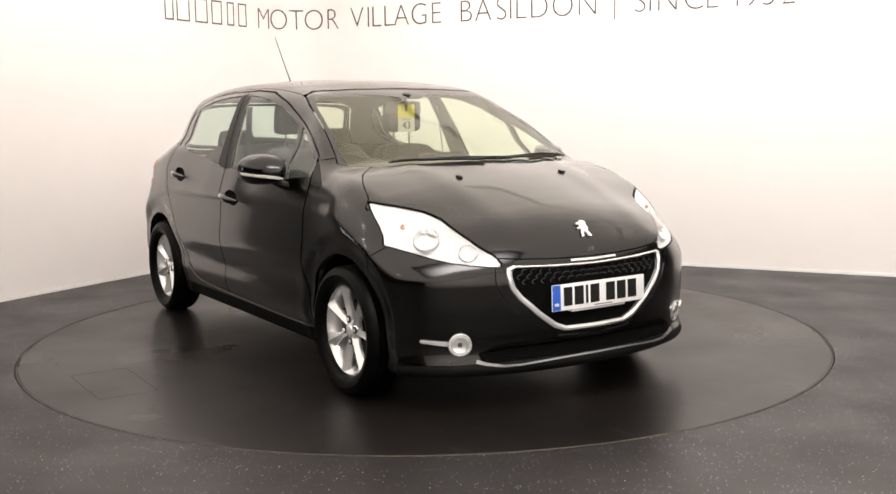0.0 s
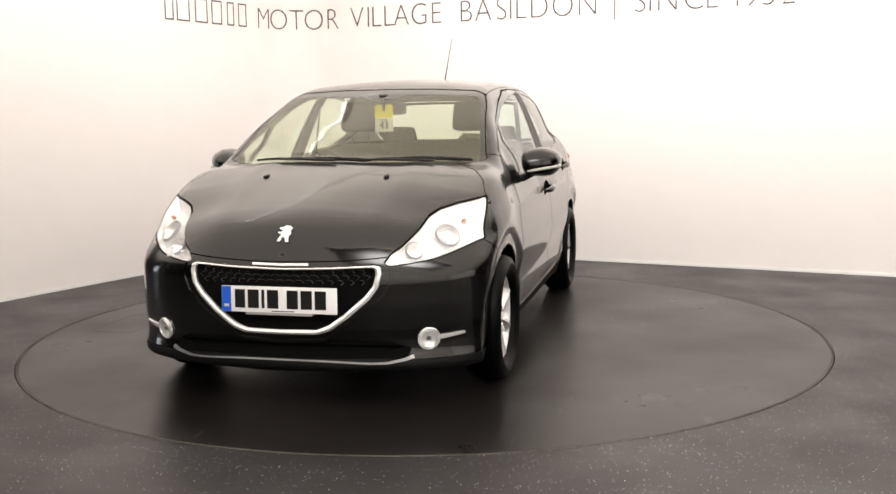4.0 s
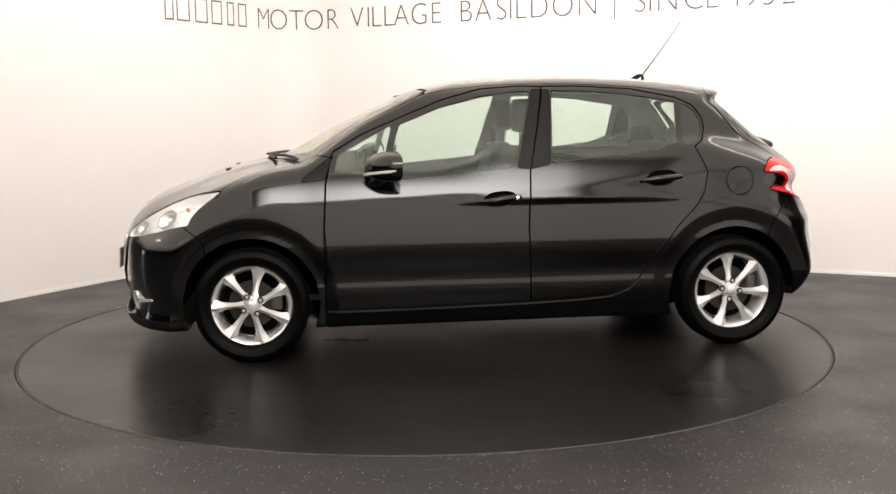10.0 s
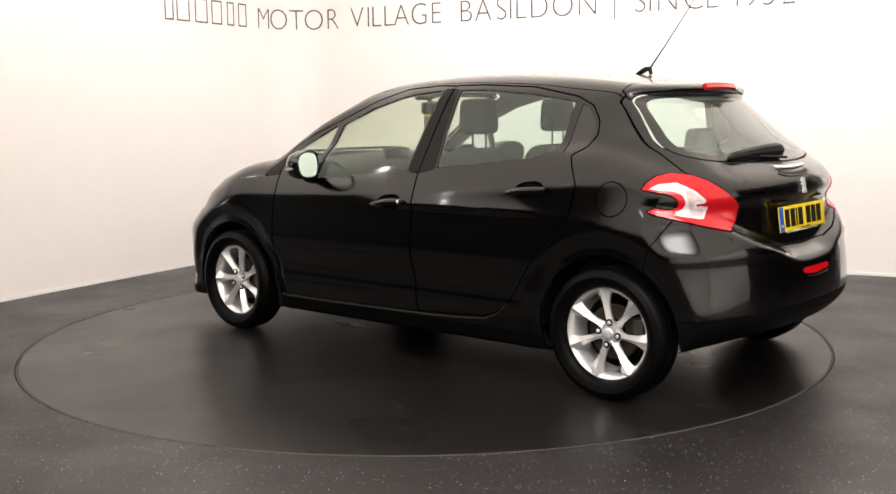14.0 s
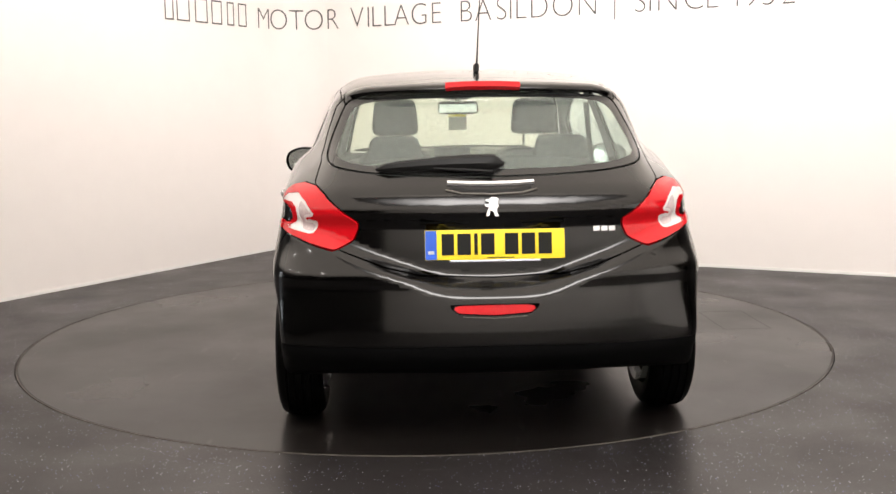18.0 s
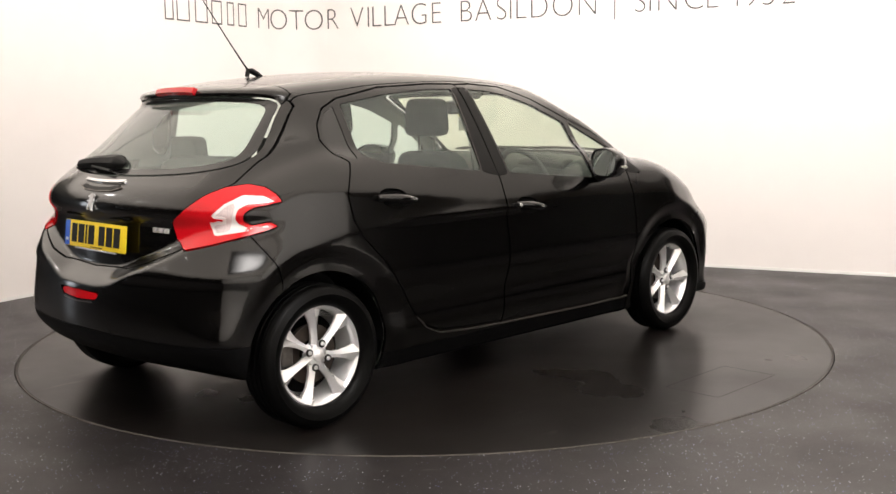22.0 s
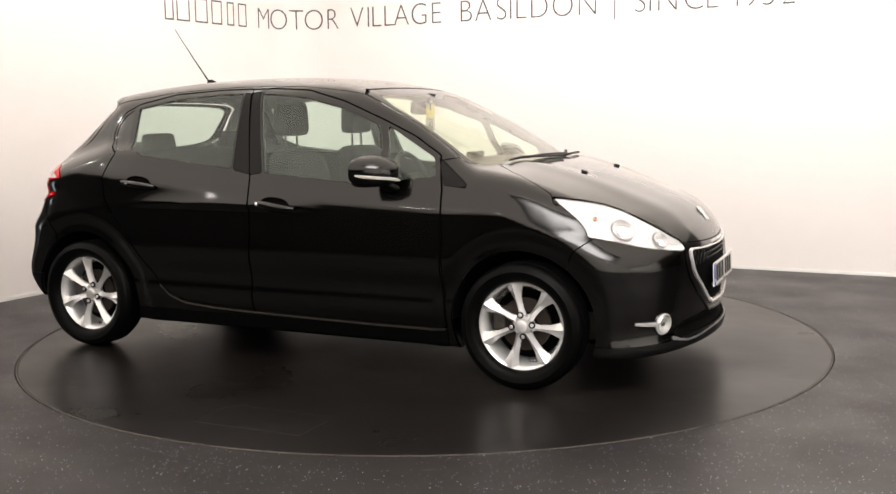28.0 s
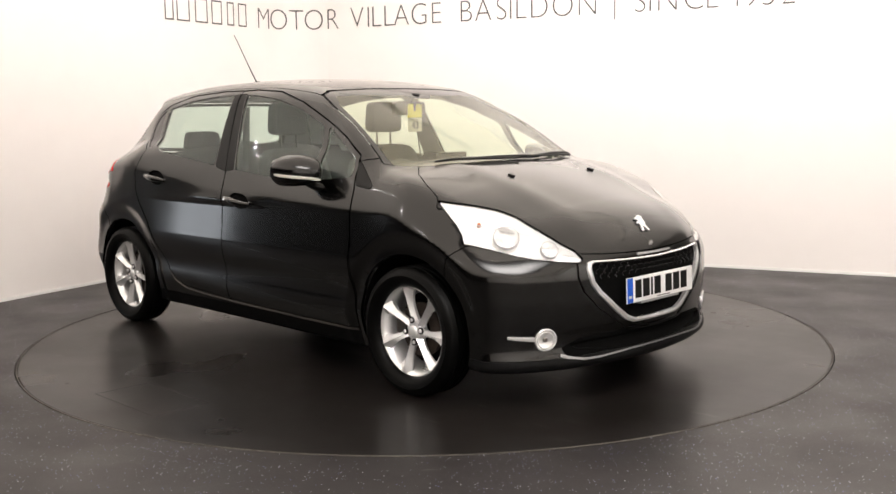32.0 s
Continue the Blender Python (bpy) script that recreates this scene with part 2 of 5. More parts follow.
skirting("baseboard", ARC / 2, 6.08 - back + ARC / 2)
skirting("baseboard", -ARC / 2, ARC / 2)
skirting("baseboard", back - ARC / 2 - 3.48, -ARC / 2)

R_DISC = 2.218
bm = turned([(R_DISC + 0.006, -0.05), (R_DISC + 0.006, 0.0), (3.2, 0.0), (6.0, 0.0), (16.0, 0.0), (16.0, -0.05), (R_DISC + 0.006, -0.05)], 128, "z")
tagged(new("floor", finish(bm, "floor", M_FLOOR, angle=0.3)), "dark grey rubber floor with pale and blue flecks", "floor", kind="structure")
tagged(new("floor_pit", finish(turned([(0.0, -0.06), (R_DISC + 0.3, -0.06)], 64, "z"), "floor_pit", M_GAP)), "dark pit under the turning platform", "floor", kind="structure")
bm = turned([(16.0, CEILING), (0.0, CEILING), (0.0, CEILING + 0.1), (16.0, CEILING + 0.1), (16.0, CEILING)], 48, "z")
tagged(new("ceiling", finish(bm, "ceiling", M_CEIL, angle=0.3)), "plain warm brown ceiling", "ceiling", kind="structure")
bm = turned([(15.6, 0.0), (15.6, CEILING), (15.75, CEILING), (15.75, 0.0)], 64, "z")
tagged(new("wall_hall", finish(bm, "wall_hall", M_HALL, angle=0.3)), "dim wall of the hall round the set", "wall", kind="structure")

bm = block(0.15, 6.9, CEILING - 0.01, 0, at=(7.9, -6.25, CEILING / 2))
tagged(new("wall_side", finish(bm, "wall_side", M_GREY, False)), "plain pale wall beside the set", "wall", kind="structure")
bm = block(11.2, 0.15, CEILING - 0.01, 0, at=(2.3, -9.8, CEILING / 2))
tagged(new("wall_south", finish(bm, "wall_south", M_GREY, False)), "plain pale wall opposite the set", "wall", kind="structure")

platform = tagged(new("turntable"), "round dark turntable platform set flush in the floor", "turntable")
part("deck", turned([(0.0, 0.0), (R_DISC - 0.012, 0.0), (R_DISC - 0.006, -0.004), (R_DISC - 0.006, -0.05), (0.0, -0.05)], 160, "z"), M_DISC, platform, angle=0.3)
part("edge_strip", turned([(R_DISC - 0.005, -0.04), (R_DISC - 0.005, 0.0015), (R_DISC - 0.001, 0.0015), (R_DISC - 0.001, -0.04), (R_DISC - 0.005, -0.04)], 160, "z"), M_EDGE, platform, "worn thin metal edge strip", angle=0.3)

# bodies for the unseen lamps; the long washers are assumed fixtures
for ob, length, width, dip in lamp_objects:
    lamp = tagged(new("unseen_lamp"), "white ceiling lamp above the set" if dip == 90 else "long unseen wall washer lamp added to light the walls", "lamp", group="ceiling lamps")
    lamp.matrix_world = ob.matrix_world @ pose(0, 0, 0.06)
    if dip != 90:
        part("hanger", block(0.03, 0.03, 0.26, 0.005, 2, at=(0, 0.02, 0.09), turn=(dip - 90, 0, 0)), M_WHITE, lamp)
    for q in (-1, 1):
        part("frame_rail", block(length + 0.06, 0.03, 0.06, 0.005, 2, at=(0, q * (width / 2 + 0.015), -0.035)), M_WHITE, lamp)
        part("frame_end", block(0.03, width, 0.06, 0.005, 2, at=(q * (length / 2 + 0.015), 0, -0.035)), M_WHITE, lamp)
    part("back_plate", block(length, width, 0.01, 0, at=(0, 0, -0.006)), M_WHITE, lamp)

softbox = tagged(new("lamp_diffuser"), "white diffuser lamp under the ceiling", "lamp")
softbox.matrix_world = pose(0.6, -4.0, CEILING - 0.36, 4)
part("diffuser", block(3.8, 2.2, 0.01), M_SOFT, softbox, smooth=False)
for q in (-1, 1):
    part("frame_rail", block(3.86, 0.03, 0.07, 0.005, 2, at=(0, q * 1.116, 0.02)), M_WHITE, softbox)
    part("frame_end", block(0.03, 2.2, 0.07, 0.005, 2, at=(q * 1.916, 0, 0.02)), M_WHITE, softbox)

# Glowing sheet added under the ceiling, out of view, to brighten paint and floor.
glow_sheet = tagged(new("ceiling_glow_sheet"), "wide glowing sheet added for the warm brightness of the ceiling", "lamp")
glow_sheet.matrix_world = pose(-1.5, -3.0, CEILING - 0.03)
part("sheet", block(19.0, 15.0, 0.006), M_CEIL_GLOW, glow_sheet, smooth=False)
for q in (-1, 1):
    part("frame_rail", block(19.06, 0.03, 0.03, 0.005, 2, at=(0, q * 7.516, 0)), M_WHITE, glow_sheet)
    part("frame_end", block(0.03, 15.0, 0.03, 0.005, 2, at=(q * 9.516, 0, 0)), M_WHITE, glow_sheet)

opening = tagged(new("window_hall"), "tall daylight window with dark bars across the hall", "window", kind="structure")
opening.matrix_world = pose(-9.6, 1.8, 0, 0, 0, 100)
for k in range(2):
    part("pane", block(0.34, 0.02, 1.7, at=(-0.2 + 0.4 * k, 0, 1.05)), M_DAY, opening, smooth=False)
for k in range(3):
    part("bar", block(0.05, 0.06, 1.8, 0.005, 2, at=(-0.4 + 0.4 * k, 0, 1.05)), M_HALL, opening)

for w, d, x, y in ((0.52, 0.003, 0.11, -1.705), (0.52, 0.003, 0.11, -1.975), (0.003, 0.265, -0.15, -1.84), (0.003, 0.265, 0.37, -1.84)):
    part("hatch_seam", block(w, d, 0.002, at=(x, y, -0.0006)), M_GAP, platform, "thin dark seam of a hatch", smooth=False)


# ---- the car's outer form: one smooth closed form, x ahead, y to its left, z up ----
def tab(x, *pts):
    """Smooth table: piecewise linear, softened by three shifted looks."""
    xs, ys = [p[0] for p in pts], [p[1] for p in pts]
    return sum(np.interp(x + d, xs, ys) for d in (-0.045, -0.02, 0.0, 0.02, 0.045)) / 5


def tabz(z, *pts):
    xs, ys = [p[0] for p in pts], [p[1] for p in pts]
    return sum(np.interp(z + d, xs, ys) for d in (-0.014, 0.0, 0.014)) / 3


def smax(a, b, k):
    h = np.maximum(k - np.abs(a - b), 0.0) / k
    return np.maximum(a, b) + h * h * k * 0.25


def smin(a, b, k):
    return -smax(-a, -b, k)


def step(e0, e1, v):
    s = np.clip((v - e0) / (e1 - e0), 0, 1)
    return s * s * (3 - 2 * s)


HUB_X, HUB_Z = 1.269, 0.293


def crease(x):
    """Height of the shoulder line along the flank."""
    return tab(x, (-1.6, 0.985), (-1.16, 0.945), (-0.27, 0.855), (0.8, 0.81), (1.2, 0.80), (1.45, 0.70), (1.8, 0.66))


def flank(x, z):
    """Half width of the lower body."""
    w = tab(x, (-2.0, 0.73), (-1.8, 0.815), (-1.6, 0.845), (-1.3, 0.862), (-0.9, 0.866), (0.9, 0.862), (1.27, 0.864), (1.5, 0.853), (1.7, 0.832), (1.9, 0.765))
    d = z - crease(x)
    soft = np.sqrt(d * d + 0.0001)
    widest = 0.57
    lean = 0.10 * step(1.35, 0.95, x) * step(-1.55, -1.15, x)
    below = widest + 0.5 * (z - widest + np.sqrt((z - widest) ** 2 + 0.0012))      # height, held at the widest place
    prof = -0.155 * (d + soft) - 0.35 * np.maximum(d, 0) ** 2 - lean * (np.minimum(below, crease(x)) - widest)
    low = tabz(z, (0.10, -0.10), (0.20, -0.075), (0.27, -0.05), (0.32, -0.034), (0.36, -0.030), (0.41, -0.036), (0.45, -0.031), (0.52, -0.010), (0.58, 0.0), (1.2, 0.0))
    doors = step(1.05, 0.75, x) * step(-1.05, -0.7, x)
    low = low * (0.62 + 0.38 * doors) * step(-1.80, -1.40, x) * step(1.80, 1.40, x)
    rf, rr = np.hypot(x - HUB_X, z - HUB_Z), np.hypot(x + HUB_X, z - HUB_Z)
    flare = -0.018 * step(0.450, 0.375, rf) - 0.020 * step(0.455, 0.375, rr)
    tuck = 0.052 * step(0.62, 1.02, z) * step(-1.12, -1.50, x)
    return w + prof + low + flare - tuck


def hood(x, y):
    look = lambda v: tab(v, (-2.1, 0.93), (-1.75, 1.02), (-1.4, 1.13), (-1.15, 1.19), (-0.4, 1.20), (0.5, 1.18), (0.75, 1.10), (1.0, 1.045), (1.17, 1.027), (1.31, 1.0), (1.48, 0.952), (1.66, 0.893), (1.8, 0.838), (1.87, 0.805), (1.93, 0.765), (1.99, 0.69), (2.07, 0.5))
    wide = (look(x - 0.10) + look(x - 0.05) + look(x) + look(x + 0.05) + look(x + 0.10)) / 5
    c = look(x) + (wide - look(x)) * step(1.0, 1.15, x) * step(1.78, 1.62, x)
    a = np.abs(y)
    ridge = 0.006 * np.exp(-((a - 0.40 - 0.06 * (1.2 - x)) / 0.08) ** 2) * step(0.95, 1.2, x)
    return c - (0.14 - 0.05 * step(1.5, 1.15, x) * step(0.6, 0.9, x) + 0.12 * step(1.42, 1.75, x) + 0.06 * step(-0.8, -1.5, x)) * a * a + ridge


def nose(y, z):
    a = np.abs(y)
    c = tabz(z, (0.10, 1.98), (0.15, 2.012), (0.19, 2.018), (0.215, 2.018), (0.240, 2.006), (0.265, 2.0), (0.30, 2.0), (0.36, 2.012), (0.45, 2.02), (0.56, 2.017), (0.63, 2.006), (0.69, 1.985), (0.74, 1.96), (0.80, 1.925), (1.1, 1.6))
    return c - 0.34 * a * a - 0.60 * np.maximum(a - 0.5, 0) ** 2 - 0.50 * step(0.56, 0.74, z) * np.maximum(a - 0.33, 0) ** 2


def tail(y, z):
    a = np.abs(y)
    edge = 0.640 + 0.36 * (np.sqrt((a - 0.2) ** 2 + 0.004) + a - 0.2) / 2 * 1.05      # top of the bumper's shelf
    up = tabz(z, (0.2, -1.79), (0.66, -1.79), (0.76, -1.786), (0.842, -1.776), (0.868, -1.798), (0.885, -1.804), (0.93, -1.792), (0.97, -1.762), (1.02, -1.703), (1.07, -1.645), (1.17, -1.527), (1.26, -1.417), (1.315, -1.352), (1.352, -1.405), (1.5, -1.40))
    out = tabz(z, (0.1, -1.80), (0.24, -1.835), (0.33, -1.868), (0.355, -1.884), (0.40, -1.893), (0.44, -1.893), (0.50, -1.888), (0.57, -1.880), (0.615, -1.872), (0.66, -1.876), (0.72, -1.85), (0.9, -1.80))
    s = step(edge + 0.022, edge - 0.066, z)
    c = up * (1 - s) + np.minimum(out, up) * s
    return c + (0.25 + 0.12 * step(0.95, 1.15, z)) * a * a + (0.85 - 0.55 * step(0.58, 0.40, z)) * np.maximum(a - 0.55, 0) ** 2 + step(0.62, 0.80, z) * 0.5 * np.maximum(a - 0.48, 0) ** 2


def cabin_side(x, z):
    d = z - 0.95
    t = tab(x, (-1.8, -0.20), (-1.4, -0.120), (-1.14, -0.052), (-0.8, -0.015), (-0.4, 0.0), (0.0, -0.008), (0.35, -0.052), (0.55, -0.064), (0.75, -0.048), (1.0, -0.044), (1.3, -0.10))
    return 0.812 - 0.31 * d - 0.25 * d * np.abs(d) + t


def screen(y, z):
    c = tabz(z, (0.80, 1.50), (0.98, 1.205), (1.003, 1.166), (1.117, 0.967), (1.199, 0.81), (1.28, 0.63), (1.361, 0.455), (1.403, 0.325), (1.44, 0.18), (1.5, -0.1))
    return c - (0.36 - 0.16 * step(1.0, 1.42, z)) * y * y


def roof(x, y):
    c = tab(x, (-1.8, 1.30), (-1.40, 1.372), (-1.219, 1.400), (-1.05, 1.424), (-0.88, 1.442), (-0.712, 1.454), (-0.543, 1.461), (-0.376, 1.463), (-0.208, 1.460), (-0.04, 1.452), (0.127, 1.440), (0.344, 1.42), (0.7, 1.36))
    return c - 0.11 * y * y


def form(x, y, z):
    """Signed form of the closed body: below zero inside."""
    a = np.abs(y)
    floor_z = tab(x, (-2.0, 0.30), (-1.7, 0.27), (-1.4, 0.2), (-0.9, 0.165), (0.9, 0.155), (1.4, 0.165), (2.1, 0.175))
    low = smax(a - flank(x, z), z - hood(x, y), 0.075)
    low = smax(low, (x - nose(y, z)) * 0.93, 0.10)
    low = smax(low, floor_z - z, 0.03)
    top = smax((a - cabin_side(x, z)) * 0.93, z - roof(x, y), 0.10)
    top = smax(top, (x - screen(y, z)) * 0.52, 0.045)
    top = smax(top, 0.80 - z, 0.02)
    body = smin(low, top, 0.022 + 0.07 * step(-0.95, -1.45, x))
    high = step(0.85, 1.05, z)
    return smax(body, (tail(y, z) - x) * (0.93 - 0.18 * high), 0.09 - 0.03 * high)


def slope(p, h=0.004):
    x, y, z = p[:, 0], p[:, 1], p[:, 2]
    g = np.stack([form(x + h, y, z) - form(x - h, y, z), form(x, y + h, z) - form(x, y - h, z), form(x, y, z + h) - form(x, y, z - h)], 1) / (2 * h)
    return g


def settle(p, steps=4, level=0.0):
    """Moves points onto the form and gives them their normals."""
    for _ in range(steps):
        g = slope(p)
        n2 = np.maximum((g * g).sum(1), 0.05)
        d = (form(p[:, 0], p[:, 1], p[:, 2]) - level) / n2
        p = p - g * np.clip(d, -0.02, 0.02)[:, None]
    g = slope(p)
    return p, g / np.maximum(np.linalg.norm(g, axis=1), 1e-9)[:, None]


def skin(cell):
    """The form's skin as quads, one half mirrored to the other."""
    xs = np.arange(-2.02, 2.14, cell)
    ys = np.arange(0, 0.96, cell)
    zs = np.arange(0.10, 1.54, cell)
    gx, gy, gz = np.meshgrid(xs, ys, zs, indexing="ij")
    f = form(gx, gy, gz)
    ins = f < 0
    nx, ny, nz = len(xs) - 1, len(ys) - 1, len(zs) - 1
    acc, cnt = np.zeros((nx, ny, nz, 3)), np.zeros((nx, ny, nz))
    quads = []
    origin = np.array([xs[0], ys[0], zs[0]])
    for ax in range(3):
        sl0 = [slice(None)] * 3
        sl1 = [slice(None)] * 3
        sl0[ax], sl1[ax] = slice(0, -1), slice(1, None)
        cross = ins[tuple(sl0)] != ins[tuple(sl1)]
        e = np.argwhere(cross)
        fa, fb = f[tuple(sl0)][cross], f[tuple(sl1)][cross]
        pt = e.astype(float)
        pt[:, ax] += fa / (fa - fb)
        o1, o2 = [i for i in range(3) if i != ax]
        corner = []
        for d1, d2 in ((-1, -1), (0, -1), (0, 0), (-1, 0)):
            c = e.copy()
            c[:, o1] += d1
            c[:, o2] += d2
            ok = ((c >= 0) & (c < np.array([nx, ny, nz]))).all(1)
            np.add.at(acc, tuple(c[ok].T), pt[ok])
            np.add.at(cnt, tuple(c[ok].T), 1)
            corner.append((c, ok))
        good = corner[0][1] & corner[1][1] & corner[2][1] & corner[3][1]
        q = np.stack([np.ravel_multi_index(tuple(np.clip(c, 0, np.array([nx - 1, ny - 1, nz - 1])).T), (nx, ny, nz)) for c, _ in corner], 1)[good]
        out = (fa < 0)[good]
        if ax == 1:
            out = ~out
        q[~out] = q[~out][:, ::-1]
        quads.append(q)
    quads = np.concatenate(quads)
    used, inv = np.unique(quads, return_inverse=True)
    quads = inv.reshape(-1, 4)
    v = acc.reshape(-1, 3)[used] / cnt.reshape(-1)[used][:, None] * cell + origin
    v, _ = settle(v)
    ring = np.unravel_index(used, (nx, ny, nz))[1] == 0
    v[ring, 1] = 0
    v[ring], _ = settle(v[ring])
    v[ring, 1] = 0
    # mirror
    m = np.arange(len(v)) + len(v)
    m[ring] = np.arange(len(v))[ring]
    keep = ~ring
    idx = np.full(2 * len(v), -1)
    idx[:len(v)] = np.arange(len(v))
    idx[len(v):][keep] = len(v) + np.arange(keep.sum())
    v2 = v[keep] * np.array([1, -1, 1])
    q2 = idx[m[quads]][:, ::-1]
    return np.concatenate([v, v2]), np.concatenate([quads, q2])


# ---- car materials ----
M_PAINT = material("black_metallic_paint", (0.0060, 0.0057, 0.0056), 0.36, metal=1.0, grain=0.04, scale=30, coat=1.0)
M_SATIN = material("satin_black_trim", (0.004, 0.004, 0.004), 0.42, spec=0.2, grain=0.1, scale=200)
M_PLASTIC = material("grained_black_plastic", (0.0020, 0.0020, 0.0022), 0.50, spec=0.09, bump=0.25, bump_scale=700, grain=0.12, scale=120)
M_MESH = material("gloss_black_mesh", (0.022, 0.022, 0.022), 0.26, spec=0.8)
M_SPLIT = material("grey_black_splitter", (0.004, 0.004, 0.0042), 0.45, spec=0.15, grain=0.1, scale=90)
M_UNDER = material("matt_underbody", (0.0020, 0.0020, 0.0020), 0.9, spec=0.06, grain=0.2, scale=30)
M_LINER = material("pale_headlining", (0.34, 0.35, 0.33), 0.9, grain=0.05, scale=120)
M_TRIM = material("dark_cabin_trim", (0.030, 0.030, 0.029), 0.65, bump=0.2, bump_scale=500, grain=0.1, scale=60)
M_CLOTH = material("charcoal_seat_cloth", (0.032, 0.032, 0.033), 0.9, bump=0.4, bump_scale=900, grain=0.2, scale=300)
M_CHROME = material("satin_chrome", (0.84, 0.84, 0.85), 0.16, metal=0.6)
M_SILVER = material("silver_wheel_paint", (0.82, 0.82, 0.83), 0.24, metal=0.62, grain=0.04, scale=200, coat=0.5)
M_RUBBER = material("tyre_rubber", (0.0015, 0.0015, 0.0015), 0.42, spec=0.08, bump=0.15, bump_scale=400, grain=0.2, scale=40)
M_STEEL = material("brake_steel", (0.13, 0.12, 0.11), 0.45, metal=0.9, grain=0.25, scale=60)
M_RUST = material("dull_brown_brake", (0.022, 0.014, 0.009), 0.8, grain=0.3, scale=50)
M_RED = material("red_lamp_lens", (0.52, 0.005, 0.010), 0.12, coat=0.3, spec=0.3, grain=0.06, scale=400)
M_CLEAR = material("pale_lamp_lens", (0.70, 0.67, 0.66), 0.16, coat=0.6, grain=0.06, scale=300, bump=0.25, bump_scale=120)
M_REFLECT = material("bright_lamp_reflector", (0.93, 0.93, 0.93), 0.24, metal=0.12, bump=1.0, bump_scale=30, grain=0.05, scale=60)
M_AMBER = material("amber_bulb", (0.42, 0.13, 0.05), 0.25)
M_BOWL = material("mirror_lamp_bowl", (0.92, 0.92, 0.92), 0.16, metal=0.65, bump=0.5, bump_scale=70)
M_DIVIDE = material("pale_lamp_divider", (0.55, 0.54, 0.53), 0.35)
M_LIP = material("grey_lip_edge", (0.30, 0.30, 0.31), 0.30, metal=0.6, grain=0.12, scale=90)
M_BAND = material("grey_pink_lamp_lens", (0.52, 0.43, 0.43), 0.14, coat=0.6, grain=0.25, scale=140, bump=0.4, bump_scale=160)
M_PLATE_W = material("white_plate", (0.80, 0.80, 0.80), 0.35, grain=0.02, scale=60)
M_PLATE_Y = material("yellow_plate", (0.83, 0.62, 0.02), 0.35, grain=0.02, scale=60)
M_BLUE = material("blue_plate_band", (0.02, 0.10, 0.55), 0.35)
M_BLACK = material("black_print", (0.008, 0.008, 0.008), 0.5, spec=0.2)


def paper(name, colour):
    """Thin card that lets some light through."""
    m = material(name, colour, 0.5)
    nt = m.node_tree
    b, out = nt.nodes["Principled BSDF"], nt.nodes["Material Output"]
    tl, mx = nt.nodes.new("ShaderNodeBsdfTranslucent"), nt.nodes.new("ShaderNodeMixShader")
    tl.inputs[0].default_value = (*colour, 1)
    mx.inputs[0].default_value = 0.5
    nt.links.new(b.outputs[0], mx.inputs[1])
    nt.links.new(tl.outputs[0], mx.inputs[2])
    nt.links.new(mx.outputs[0], out.inputs[0])
    return m


M_TAG = paper("yellow_card", (0.95, 0.88, 0.03))
M_CARD = paper("white_card", (0.85, 0.85, 0.80))
M_BADGE = material("satin_silver_badge", (0.80, 0.80, 0.81), 0.25, metal=0.35)
M_MIRROR = material("mirror_silver", (0.92, 0.93, 0.93), 0.02, metal=1.0)
# veil colours paint the warm or milky haze of reflections into the panes
M_SCREEN = glass("windscreen_glass", (0.93, 0.95, 0.80), veil=0.075, veil_colour=(0.78, 0.74, 0.50))
M_GLASS = glass("green_side_glass", (0.82, 0.92, 0.86), veil=0.05, veil_colour=(0.72, 0.84, 0.78))
M_DARKGLASS = glass("rear_glass", (0.80, 0.89, 0.83), veil=0.12, veil_colour=(0.70, 0.80, 0.74))
M_LENS = glass("clear_lamp_cover", (0.97, 0.97, 0.97), veil=0.02, veil_colour=(0.9, 0.9, 0.9))
M_FRIT = material("black_glass_border", (0.012, 0.012, 0.012), 0.14, coat=0.3)

# ---- the car: its skin is cut into panels, panes and lamps ----
OX, OY = -0.3198, -0.1969
AT = pose(0, 0, 0)
car = tagged(new("car"), "black five-door hatchback car parked on the turntable", "car")
M_PAINT.node_tree.nodes["Principled BSDF"].inputs["Coat Roughness"].default_value = 0.10
M_PAINT.node_tree.nodes["Principled BSDF"].inputs["Coat IOR"].default_value = 1.52
R2 = math.sqrt(0.5)


def area(*pts):
    """Distance inside (+) or outside (-) a polygon, for arrays u, v."""
    p = np.array(pts, float)

    def inside(u, v):
        best = np.full(len(u), 1e9)
        odd = np.zeros(len(u), bool)
        for (x0, y0), (x1, y1) in zip(p, np.roll(p, -1, 0)):
            dx, dy = x1 - x0, y1 - y0
            k = np.clip(((u - x0) * dx + (v - y0) * dy) / max(dx * dx + dy * dy, 1e-12), 0, 1)
            best = np.minimum(best, np.hypot(u - x0 - k * dx, v - y0 - k * dy))
            if y0 != y1:
                odd ^= ((y0 > v) != (y1 > v)) & (u < dx * (v - y0) / dy + x0)
        return np.where(odd, best, -best)
    return inside


def rounded(pts, times=2):
    """Cuts the corners of a polygon."""
    for _ in range(times):
        out = []
        for (a, b), (c, d) in zip(pts, pts[1:] + pts[:1]):
            out += [(0.78 * a + 0.22 * c, 0.78 * b + 0.22 * d), (0.22 * a + 0.78 * c, 0.22 * b + 0.78 * d)]
        pts = out
    return pts


